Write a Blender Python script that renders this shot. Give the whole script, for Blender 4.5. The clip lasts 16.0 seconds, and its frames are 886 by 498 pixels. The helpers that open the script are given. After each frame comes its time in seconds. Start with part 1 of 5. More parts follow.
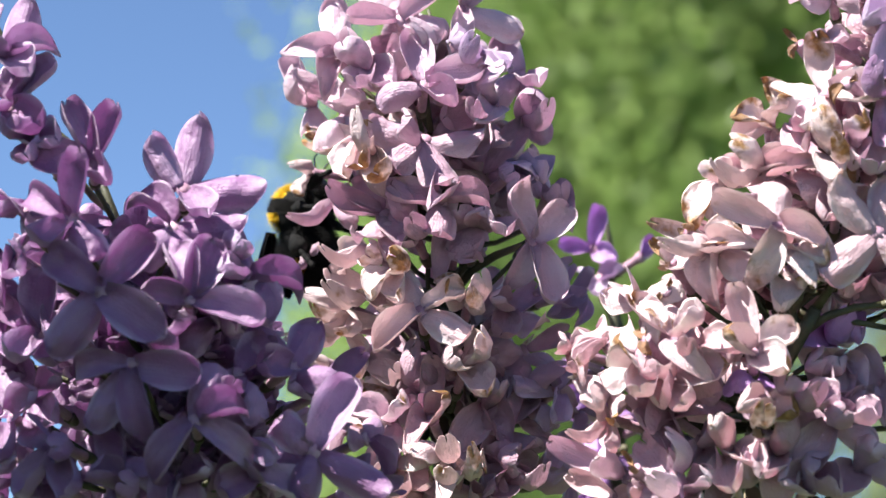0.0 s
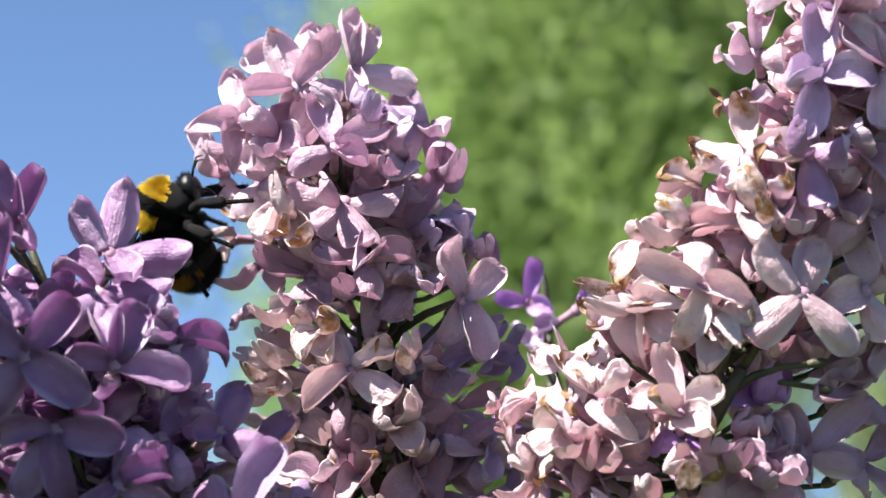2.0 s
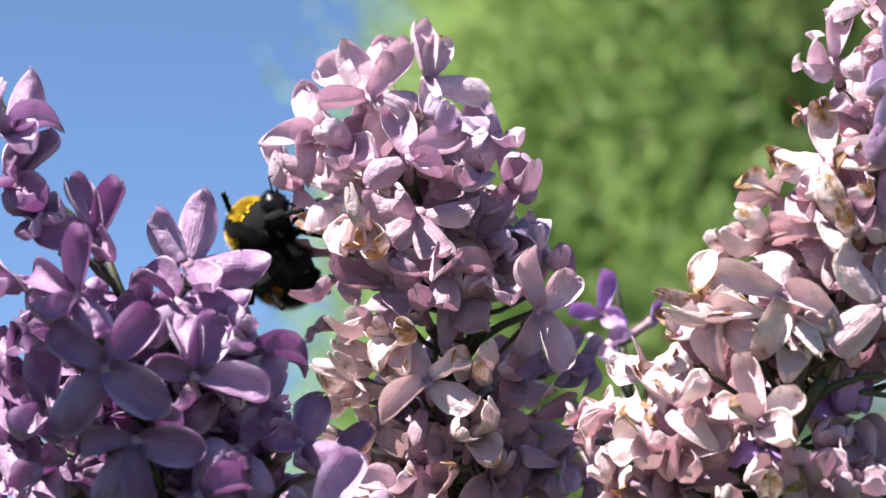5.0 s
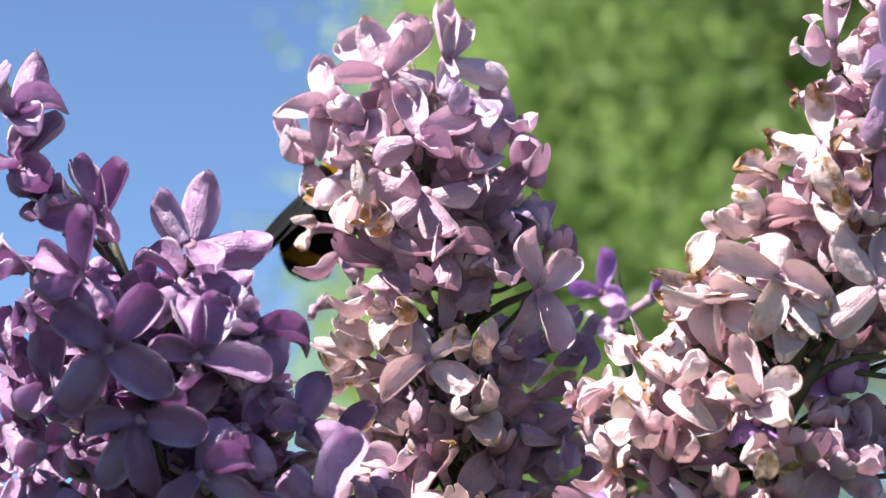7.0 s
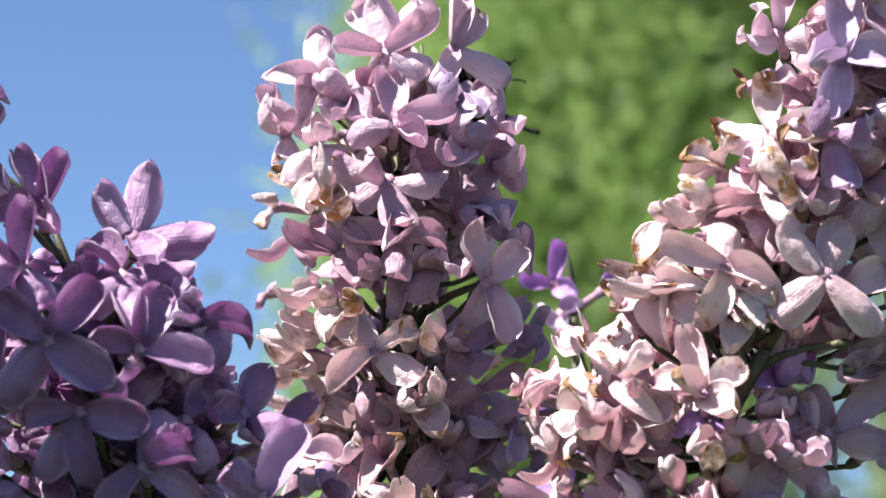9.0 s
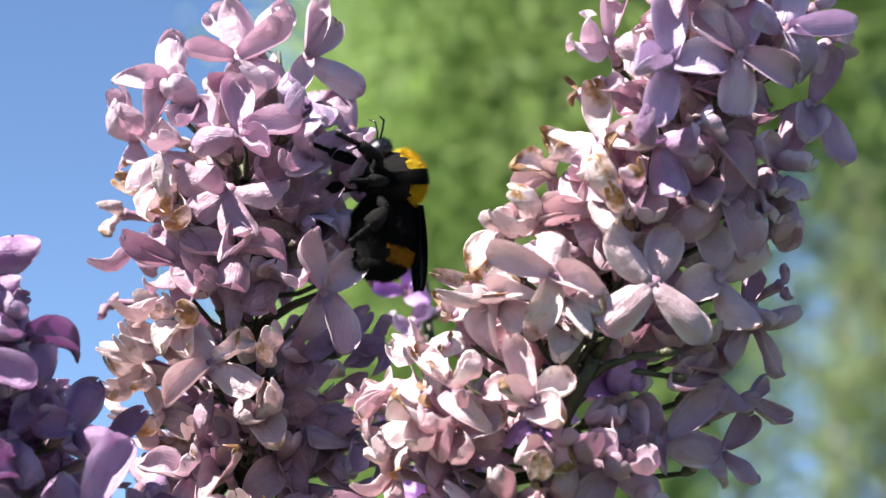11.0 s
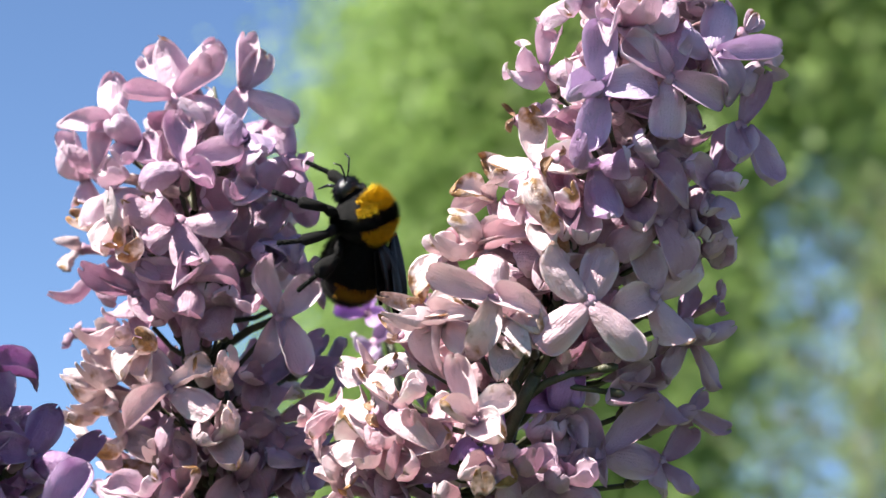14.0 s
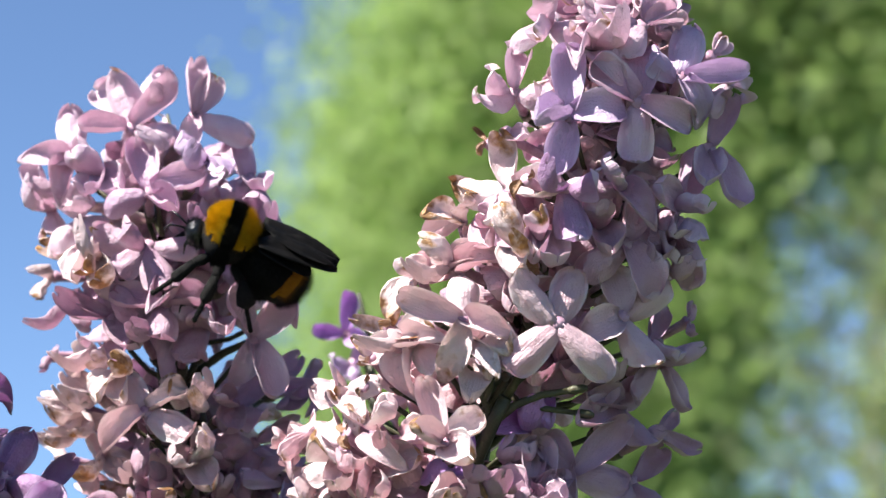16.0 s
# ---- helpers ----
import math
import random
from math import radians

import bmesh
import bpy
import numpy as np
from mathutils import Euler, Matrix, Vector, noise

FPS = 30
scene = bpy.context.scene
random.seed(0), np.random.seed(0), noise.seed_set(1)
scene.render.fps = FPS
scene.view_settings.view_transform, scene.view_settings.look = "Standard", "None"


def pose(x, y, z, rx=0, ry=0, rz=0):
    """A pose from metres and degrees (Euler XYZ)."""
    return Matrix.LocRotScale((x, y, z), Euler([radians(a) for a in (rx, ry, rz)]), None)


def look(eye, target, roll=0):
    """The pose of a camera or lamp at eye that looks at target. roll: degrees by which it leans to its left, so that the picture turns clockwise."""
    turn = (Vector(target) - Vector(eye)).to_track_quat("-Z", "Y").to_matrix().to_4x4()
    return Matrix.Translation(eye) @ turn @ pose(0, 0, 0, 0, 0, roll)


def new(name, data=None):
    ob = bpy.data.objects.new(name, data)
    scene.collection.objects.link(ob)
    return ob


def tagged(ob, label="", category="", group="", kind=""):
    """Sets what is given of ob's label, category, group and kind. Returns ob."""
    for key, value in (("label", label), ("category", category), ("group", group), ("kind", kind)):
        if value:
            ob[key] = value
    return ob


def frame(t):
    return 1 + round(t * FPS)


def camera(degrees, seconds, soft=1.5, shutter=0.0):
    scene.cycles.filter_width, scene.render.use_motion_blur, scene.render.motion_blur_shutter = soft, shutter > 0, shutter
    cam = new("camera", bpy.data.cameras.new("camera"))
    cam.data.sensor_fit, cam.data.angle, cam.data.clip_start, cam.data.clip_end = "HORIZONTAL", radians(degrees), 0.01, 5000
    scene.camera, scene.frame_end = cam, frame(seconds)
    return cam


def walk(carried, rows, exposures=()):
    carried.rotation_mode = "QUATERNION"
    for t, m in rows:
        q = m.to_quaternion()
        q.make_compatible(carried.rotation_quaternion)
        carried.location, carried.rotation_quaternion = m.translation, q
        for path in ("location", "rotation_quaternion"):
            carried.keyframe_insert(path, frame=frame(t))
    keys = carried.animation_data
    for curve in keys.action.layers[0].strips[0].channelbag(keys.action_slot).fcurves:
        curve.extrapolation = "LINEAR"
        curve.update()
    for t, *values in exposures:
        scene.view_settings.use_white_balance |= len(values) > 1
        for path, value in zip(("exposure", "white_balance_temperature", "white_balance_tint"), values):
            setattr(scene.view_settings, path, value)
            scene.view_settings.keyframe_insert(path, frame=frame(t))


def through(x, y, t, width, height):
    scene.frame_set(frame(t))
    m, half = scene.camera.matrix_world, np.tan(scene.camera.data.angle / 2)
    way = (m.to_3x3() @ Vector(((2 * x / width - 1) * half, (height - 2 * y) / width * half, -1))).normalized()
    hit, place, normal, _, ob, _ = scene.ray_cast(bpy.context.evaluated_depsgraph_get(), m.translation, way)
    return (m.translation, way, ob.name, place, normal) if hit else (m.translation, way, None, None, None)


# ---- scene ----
MM = 0.001
EYE = 1.5                       # height of the hand-held camera above the lawn


def held(x, y, z, yaw, pitch, roll):
    """Camera pose: millimetres from the standing place, degrees to the right, up and over."""
    return pose(x * MM, y * MM, EYE + z * MM, 90 + pitch, 0, -yaw) @ pose(0, 0, 0, 0, 0, roll)


cam = camera(18, 16.0, soft=1.45)
cam.data.dof.use_dof = True
cam.data.dof.focus_distance = 0.497
cam.data.dof.aperture_fstop = 25.0
walk(cam, [
    (0.0, held(0.81, 7.34, 0.72, 0.021, 12.020, 1.192)),
    (0.5, held(-0.13, 8.28, 2.87, 0.575, 12.087, 1.020)),
    (1.0, held(5.25, 11.51, 2.80, 0.491, 12.372, 0.860)),
    (1.5, held(7.17, 11.35, 4.07, 0.428, 12.434, 0.964)),
    (2.0, held(9.09, 5.57, 7.32, 0.514, 12.484, 0.745)),
    (2.5, held(8.42, 0.79, 7.95, 0.611, 12.671, 0.587)),
    (3.0, held(5.94, -2.09, 9.52, 0.521, 12.739, 0.737)),
    (3.5, held(5.58, -1.79, 9.24, 0.458, 12.779, 0.680)),
    (4.0, held(6.19, -0.84, 9.23, 0.185, 12.805, 0.548)),
    (4.5, held(5.87, 1.34, 7.61, -0.160, 12.910, 0.562)),
    (5.0, held(4.62, 6.95, 5.83, -0.579, 12.888, 0.798)),
    (7.5, held(5.30, 1.10, 7.51, -0.600, 12.117, 0.898)),
    (8.0, held(7.47, 2.55, 6.52, -0.430, 12.173, 0.795)),
    (10.5, held(20.41, 7.07, 9.29, 0.481, 12.058, 0.340)),
    (11.0, held(31.24, 6.95, 10.04, 0.864, 12.058, -0.068)),
    (11.5, held(32.34, 5.51, 10.91, 1.353, 12.246, -0.578)),
    (12.0, held(36.08, 3.53, 12.52, 1.310, 12.482, -1.048)),
    (12.5, held(33.89, -3.51, 13.42, 0.723, 12.715, -0.825)),
    (13.0, held(33.09, -9.80, 13.10, 0.146, 12.955, -0.546)),
    (13.5, held(37.59, -12.24, 9.45, 0.178, 12.813, -0.627)),
    (14.0, held(45.10, -10.13, 8.00, 0.354, 12.350, -1.170)),
    (14.5, held(50.80, -6.77, 9.17, 0.429, 12.210, -1.498)),
    (15.0, held(50.23, -7.81, 11.14, 0.110, 12.463, -1.319)),
    (15.5, held(55.85, -10.25, 10.14, 0.033, 12.597, -1.435)),
    (16.0, held(51.83, -14.35, 9.04, 0.174, 12.581, -1.356)),
])

# ---------------------------------------------------------------- light
SUN = Vector((-0.50, -0.28, 0.82)).normalized()     # towards the sun
sun = new("sun", bpy.data.lights.new("sun", "SUN"))
sun.data.energy, sun.data.angle, sun.data.color = 5.0, radians(0.53), (1.0, 0.955, 0.90)
sun.matrix_world = look(SUN * 30, (0, 0, 0))
world = bpy.data.worlds.new("sky")
scene.world = world
world.use_nodes = True
sky = world.node_tree.nodes.new("ShaderNodeTexSky")
sky.sky_type, sky.sun_disc = "NISHITA", False
sky.sun_elevation = math.asin(SUN.z)
sky.sun_rotation = math.atan2(SUN.x, SUN.y)
sky.altitude = 3500
sky.air_density, sky.dust_density, sky.ozone_density = 1.0, 0.1, 4.4
world.node_tree.links.new(sky.outputs[0], world.node_tree.nodes["Background"].inputs[0])
world.node_tree.nodes["Background"].inputs[1].default_value = 0.058
scene.view_settings.exposure = 1.72


# ---------------------------------------------------------------- materials
class Mat:
    """A node material with short ways to add nodes."""

    def __init__(self, name):
        self.mat = bpy.data.materials.new(name)
        self.mat.use_nodes = True
        self.tree = self.mat.node_tree
        self.tree.nodes.clear()
        self.out = self.tree.nodes.new("ShaderNodeOutputMaterial")

    def add(self, kind, **values):
        node = self.tree.nodes.new("ShaderNode" + kind)
        for key, value in values.items():
            node.inputs[key.replace("_", " ")].default_value = value
        return node

    def link(self, a, b):
        self.tree.links.new(a, b)

    def math(self, op, a, b=0.0, clamp=False):
        node = self.tree.nodes.new("ShaderNodeMath")
        node.operation, node.use_clamp = op, clamp
        for n, v in enumerate((a, b)):
            if isinstance(v, (int, float)):
                node.inputs[n].default_value = v
            else:
                self.link(v, node.inputs[n])
        return node.outputs[0]

    def mix(self, factor, a, b):
        node = self.tree.nodes.new("ShaderNodeMix")
        node.data_type = "RGBA"
        for slot, v in ((0, factor), (6, a), (7, b)):
            if isinstance(v, (int, float)):
                node.inputs[slot].default_value = v
            elif isinstance(v, tuple):
                node.inputs[slot].default_value = (*v, 1)
            else:
                self.link(v, node.inputs[slot])
        return node.outputs[2]

    def ramp(self, value, lo, hi):
        node = self.tree.nodes.new("ShaderNodeMapRange")
        self.link(value, node.inputs[0])
        node.inputs[1].default_value, node.inputs[2].default_value = lo, hi
        return node.outputs[0]

    def noise(self, coords, scale, detail=3.0, shift=None):
        node = self.add("TexNoise", Scale=scale, Detail=detail)
        if shift is not None:
            mapping = self.add("Mapping")
            joined = self.add("CombineXYZ")
            self.link(shift, joined.inputs[0])
            self.link(shift, joined.inputs[2])
            self.link(coords, mapping.inputs[0])
            self.link(joined.outputs[0], mapping.inputs[1])
            coords = mapping.outputs[0]
        self.link(coords, node.inputs["Vector"])
        return node.outputs["Fac"]


def petal_material(name, deep, light, dry=0.0, through=0.46, gloss=0.36):
    """Thin petal: paler towards the rim, partly light on the edge put into the colour, fine veins, speckle; dry: how
    far the tip has browned.
    """
    m = Mat(name)
    where = m.add("TexCoord").outputs["Object"]
    chance = m.add("ObjectInfo").outputs["Random"]
    split = m.add("SeparateXYZ")
    m.link(where, split.inputs[0])
    along, across = split.outputs[0], split.outputs[1]
    many = m.math("MULTIPLY", chance, 37.0)
    blotch = m.noise(where, 2.3, 2.0, many)
    grain = m.noise(where, 42.0, 4.0, many)
    # pale rim, which also paints in the highlight along the petal's edge
    rim = m.math("MAXIMUM", m.ramp(m.math("ABSOLUTE", across), 0.21, 0.32), m.ramp(along, 0.84, 0.97))
    tone = m.math("ADD", m.math("MULTIPLY", rim, 0.9), m.math("MULTIPLY", blotch, 0.75))
    tone = m.math("ADD", tone, m.math("SUBTRACT", m.math("MULTIPLY", chance, 0.5), 0.46), True)
    colour = m.mix(tone, deep, light)
    colour = m.mix(m.math("MULTIPLY", grain, 0.16), colour, tuple(c * 0.72 for c in deep))
    base = m.ramp(along, 0.16, 0.02)
    colour = m.mix(m.math("MULTIPLY", base, 0.55), colour, (deep[0] * 0.62, deep[1] * 0.5, deep[2] * 0.62))
    if dry:
        edge = m.math("ADD", m.math("MULTIPLY", m.ramp(along, 0.62, 1.0), 0.66), m.math("MULTIPLY", rim, 0.26))
        edge = m.math("ADD", edge, m.math("SUBTRACT", m.math("MULTIPLY", m.noise(where, 4.0, 4.0, many), 1.3), 1.62 - dry))
        edge = m.math("ADD", edge, m.math("MULTIPLY", chance, 0.55))
        burnt = m.math("MULTIPLY", m.ramp(edge, 0.05, 0.34), 1.0, True)
        husk = m.mix(m.ramp(m.noise(where, 9.0, 4.0, many), 0.38, 0.66), (0.24, 0.10, 0.025), (0.50, 0.27, 0.085))
        colour = m.mix(burnt, colour, husk)
    veins = m.add("TexWave", Scale=5.5, Distortion=2.2, Detail=2.0)
    veins.bands_direction = "Y"
    m.link(where, veins.inputs["Vector"])
    pucker = m.noise(where, 7.0, 2.0, many)
    height = m.math("ADD", m.math("MULTIPLY", veins.outputs["Fac"], 0.13), m.math("MULTIPLY", grain, 0.8))
    height = m.math("ADD", height, m.math("MULTIPLY", pucker, 1.9))
    bump = m.add("Bump", Strength=0.7, Distance=0.00034)
    m.link(height, bump.inputs["Height"])
    skin = m.add("BsdfPrincipled", Roughness=gloss)
    skin.inputs["Specular IOR Level"].default_value = 0.75
    skin.inputs["Sheen Weight"].default_value = 0.22
    glow = m.add("BsdfTranslucent")
    for node in (skin, glow):
        m.link(bump.outputs[0], node.inputs["Normal"])
    m.link(colour, skin.inputs["Base Color"])
    m.link(m.mix(0.14, colour, deep), glow.inputs["Color"])
    both = m.add("MixShader", Fac=through)
    m.link(skin.outputs[0], both.inputs[1])
    m.link(glow.outputs[0], both.inputs[2])
    m.link(both.outputs[0], m.out.inputs[0])
    return m.mat


def rough_material(name, dark, light, scale, rough=0.7, bump=0.3, depth=0.001, metal=0.0, coords="Object", spec=0.4):
    """Two-tone surface with grain at two scales."""
    m = Mat(name)
    where = m.add("TexCoord").outputs[coords]
    chance = m.add("ObjectInfo").outputs["Random"]
    big, fine = m.noise(where, scale, 3.0, chance), m.noise(where, scale * 9, 3.0)
    tone = m.math("ADD", m.ramp(big, 0.3, 0.7), m.math("MULTIPLY", m.math("SUBTRACT", fine, 0.5), 0.8), True)
    skin = m.add("BsdfPrincipled", Roughness=rough, Metallic=metal)
    skin.inputs["Specular IOR Level"].default_value = spec
    m.link(m.mix(tone, dark, light), skin.inputs["Base Color"])
    relief = m.add("Bump", Strength=bump, Distance=depth)
    m.link(fine, relief.inputs["Height"])
    m.link(relief.outputs[0], skin.inputs["Normal"])
    m.link(skin.outputs[0], m.out.inputs[0])
    return m.mat


def leaf_material(name, deep, light, through=0.6):
    m = Mat(name)
    chance = m.add("NewGeometry").outputs["Random Per Island"]
    where = m.add("TexCoord").outputs["Object"]
    tone = m.math("ADD", m.math("MULTIPLY", chance, 0.6), m.math("MULTIPLY", m.ramp(m.noise(where, 1.2, 2.0), 0.35, 0.65), 0.4))
    colour = m.mix(tone, deep, light)
    skin, glow, both = m.add("BsdfPrincipled", Roughness=0.5), m.add("BsdfTranslucent"), m.add("MixShader", Fac=through)
    m.link(colour, skin.inputs["Base Color"])
    m.link(m.mix(0.14, colour, deep), glow.inputs["Color"])
    m.link(skin.outputs[0], both.inputs[1])
    m.link(glow.outputs[0], both.inputs[2])
    m.link(both.outputs[0], m.out.inputs[0])
    return m.mat


PETALS = {
    "lilac": petal_material("lilac_petal", (0.43, 0.22, 0.43), (0.82, 0.67, 0.84), 0.0, 0.48),
    "violet": petal_material("violet_petal", (0.54, 0.29, 0.64), (0.78, 0.56, 0.86)),
    "mauve": petal_material("mauve_petal", (0.65, 0.44, 0.58), (0.92, 0.79, 0.86)),
    "blue": petal_material("bluish_petal", (0.57, 0.42, 0.61), (0.84, 0.72, 0.85)),
    # dusk: mauve darkened for florets in shade, the shade put into the colour
    "dusk": petal_material("shaded_mauve_petal", (0.58, 0.37, 0.48), (0.85, 0.67, 0.74)),
    "pale": petal_material("pale_petal", (0.74, 0.54, 0.64), (0.95, 0.85, 0.89), 0.04),
    "rose": petal_material("rose_petal", (0.66, 0.41, 0.51), (0.92, 0.75, 0.79)),
    "blush": petal_material("blush_petal", (0.74, 0.51, 0.56), (0.95, 0.83, 0.83), 0.06),
    "snow": petal_material("bleached_petal", (0.79, 0.60, 0.63), (0.96, 0.89, 0.87), 0.26, 0.38),
    "husk": petal_material("dried_petal", (0.26, 0.12, 0.05), (0.46, 0.26, 0.12), 0.55, 0.2),
    "old": petal_material("withered_petal", (0.74, 0.59, 0.60), (0.94, 0.84, 0.82), 0.42, 0.38),
}
TUBE = rough_material("flower_tube", (0.27, 0.14, 0.20), (0.48, 0.31, 0.38), 300, 0.55, 0.25, 0.0003)
CALYX = rough_material("green_calyx", (0.05, 0.035, 0.03), (0.11, 0.10, 0.05), 300, 0.5, 0.3, 0.0003)
STEM = rough_material("green_stem", (0.030, 0.030, 0.016), (0.075, 0.072, 0.034), 220, 0.5, 0.4, 0.0004)
BARK = rough_material("tree_bark", (0.10, 0.085, 0.07), (0.24, 0.21, 0.18), 4, 0.85, 0.6, 0.02)
TWIG = rough_material("twig_bark", (0.09, 0.075, 0.05), (0.20, 0.16, 0.11), 10, 0.8, 0.4, 0.004)
LILAC_LEAF = rough_material("lilac_leaf", (0.03, 0.075, 0.015), (0.07, 0.13, 0.03), 40, 0.4, 0.3, 0.0006)
LAWN = rough_material("lawn_grass", (0.022, 0.036, 0.014), (0.055, 0.075, 0.03), 0.6, 0.8, 0.6, 0.03)
FUR_BLACK = rough_material("black_fur", (0.004, 0.004, 0.004), (0.010, 0.009, 0.008), 900, 0.7, 0.8, 0.0005, spec=0.15)
FUR_YELLOW = rough_material("yellow_fur", (0.60, 0.36, 0.006), (0.84, 0.58, 0.03), 900, 0.8, 0.8, 0.0005, spec=0.2)
FUR_OCHRE = rough_material("ochre_fur", (0.28, 0.13, 0.008), (0.48, 0.25, 0.02), 900, 0.8, 0.8, 0.0005, spec=0.2)
SHELL = rough_material("black_shell", (0.004, 0.004, 0.004), (0.010, 0.010, 0.011), 700, 0.22, 0.3, 0.0003, spec=0.45)
WING = rough_material("smoky_wing", (0.003, 0.003, 0.003), (0.008, 0.0075, 0.007), 500, 0.45, 0.4, 0.0002, spec=0.05)


# ---------------------------------------------------------------- mesh helpers
def mesh_of(name, verts, faces, material, smooth=True):
    data = bpy.data.meshes.new(name)
    data.from_pydata([tuple(v) for v in verts], [], faces)
    data.validate()
    data.materials.append(material)
    if smooth:
        data.shade_smooth()
    return data


def part(name, data, parent, m=None, label=""):
    ob = new(name, data)
    ob.parent = parent
    if m is not None:
        ob.matrix_basis = m
    return tagged(ob, label) if label else ob


def thing(name, place, label, category, group=""):
    ob = new(name)
    ob.location = place
    ob.empty_display_size = 0.01
    return tagged(ob, label, category, group)


def tube_rings(points, radii, sides=8):
    """Verts and faces of a closed, tapered tube along points."""
    points = [Vector(p) for p in points]
    verts, faces, side = [], [], None
    for n, p in enumerate(points):
        way = (points[min(n + 1, len(points) - 1)] - points[max(n - 1, 0)]).normalized()
        if side is None:
            side = way.orthogonal().normalized()
        side = (side - side.dot(way) * way).normalized()
        other = way.cross(side)
        for s in range(sides):
            a = math.tau * s / sides
            verts.append(p + radii[n] * (math.cos(a) * side + math.sin(a) * other))
    for n in range(len(points) - 1):
        for s in range(sides):
            a, b = n * sides + s, n * sides + (s + 1) % sides
            faces.append((a, b, b + sides, a + sides))
    faces.append(tuple(reversed(range(sides))))
    faces.append(tuple(range(len(verts) - sides, len(verts))))
    return verts, faces


def joined(pieces):
    verts, faces = [], []
    for v, f in pieces:
        faces += [tuple(i + len(verts) for i in face) for face in f]
        verts += v
    return verts, faces


# ---------------------------------------------------------------- lawn and trees behind
def lawn():
    verts, faces, n = [], [], 40
    spread = [math.copysign(abs(k / n) ** 3 * 900, k) for k in range(-n, n + 1)]
    for y in spread:
        for x in spread:
            verts.append((x, y, 0.05 * noise.noise(Vector((x * 0.13, y * 0.13, 0.0))) - 0.05))
    w = 2 * n + 1
    for j in range(2 * n):
        for i in range(2 * n):
            faces.append((j * w + i, j * w + i + 1, (j + 1) * w + i + 1, (j + 1) * w + i))
    tagged(new("ground", mesh_of("ground", verts, faces, LAWN)), "green mown lawn under the lilac and the trees", "lawn", kind="structure")


def leaf_cloud(name, centres, per_clump, spread, size, material, seed, hang=0.0):
    """Many small leaves in clumps: each a folded, pointed blade of two quads."""
    rng = np.random.default_rng(seed)
    centres = np.repeat(np.asarray(centres), per_clump, axis=0)
    n = len(centres)
    mid = centres + rng.normal(0, 1, (n, 3)) * np.asarray(spread)
    a = rng.normal(0, 1, (n, 3))
    a[:, 2] -= hang
    a /= np.linalg.norm(a, axis=1)[:, None]
    b = np.cross(a, rng.normal(0, 1, (n, 3)))
    b /= np.linalg.norm(b, axis=1)[:, None]
    c = np.cross(a, b)
    length = size * rng.uniform(0.6, 1.3, (n, 1))
    width = length * 0.33
    verts = np.stack([mid - a * length / 2, mid + b * width + c * width * 0.35, mid + a * length / 2, mid - b * width + c * width * 0.35], 1)
    k = np.arange(n)[:, None] * 4
    faces = np.concatenate([k + [0, 1, 2], k + [0, 2, 3]], 0)
    return mesh_of(name, verts.reshape(-1, 3).tolist(), [tuple(f) for f in faces.tolist()], material, False)


def broad_tree():
    """Leafy garden tree whose crown fills the middle of the view."""
    rng = random.Random(11)
    root = thing("broadleaf_tree", (0.9, 14.0, 0.0), "fresh green leafy garden tree in sunlight behind the lilac", "tree")
    trunk = tube_rings([(0, 0, -0.2), (0.03, 0, 0.8), (-0.05, 0.05, 2.0), (0.05, 0, 3.6), (0.0, 0.0, 5.4), (0.05, 0, 7.4)],
                       [0.24, 0.17, 0.14, 0.11, 0.07, 0.02], 12)
    part("trunk", mesh_of("trunk", *trunk, BARK), root)
    centres = []
    for n in range(34):
        z0 = 1.3 + 5.4 * n / 34
        ang = n * 2.4 + rng.uniform(-0.4, 0.4)
        reach = rng.uniform(0.8, 1.4)
        tip = Vector((math.cos(ang) * reach, math.sin(ang) * reach, z0 + rng.uniform(0.5, 1.3)))
        mid = Vector((math.cos(ang) * reach * 0.5, math.sin(ang) * reach * 0.5, z0 + 0.25))
        limb = tube_rings([(0, 0, z0), mid, tip], [0.05, 0.03, 0.006], 6)
        part("limb", mesh_of("limb", *limb, TWIG), root)
    while len(centres) < 1000:
        z = rng.uniform(1.6, 8.6)
        left = -0.62 - 0.28 * noise.noise(Vector((z * 0.9, 3.0, 0.0))) - 0.10 * (5.5 - z)
        right = 1.35 + 2.3 * min(1.0, max(0.0, (z - 4.8) / 1.3)) + 0.3 * noise.noise(Vector((z * 1.3, 9.0, 0.0)))
        q = Vector((rng.uniform(left + 0.34, right), rng.uniform(-1.3, 0.9), z))
        if noise.noise(q * 1.1) < -0.62:
            continue
        centres.append(q - Vector((0.9, 0, 0)))
    part("crown", leaf_cloud("crown", centres, 150, (0.24, 0.36, 0.34), 0.075, LEAF_A, 3), root, label="dense crown of fresh green leaves")


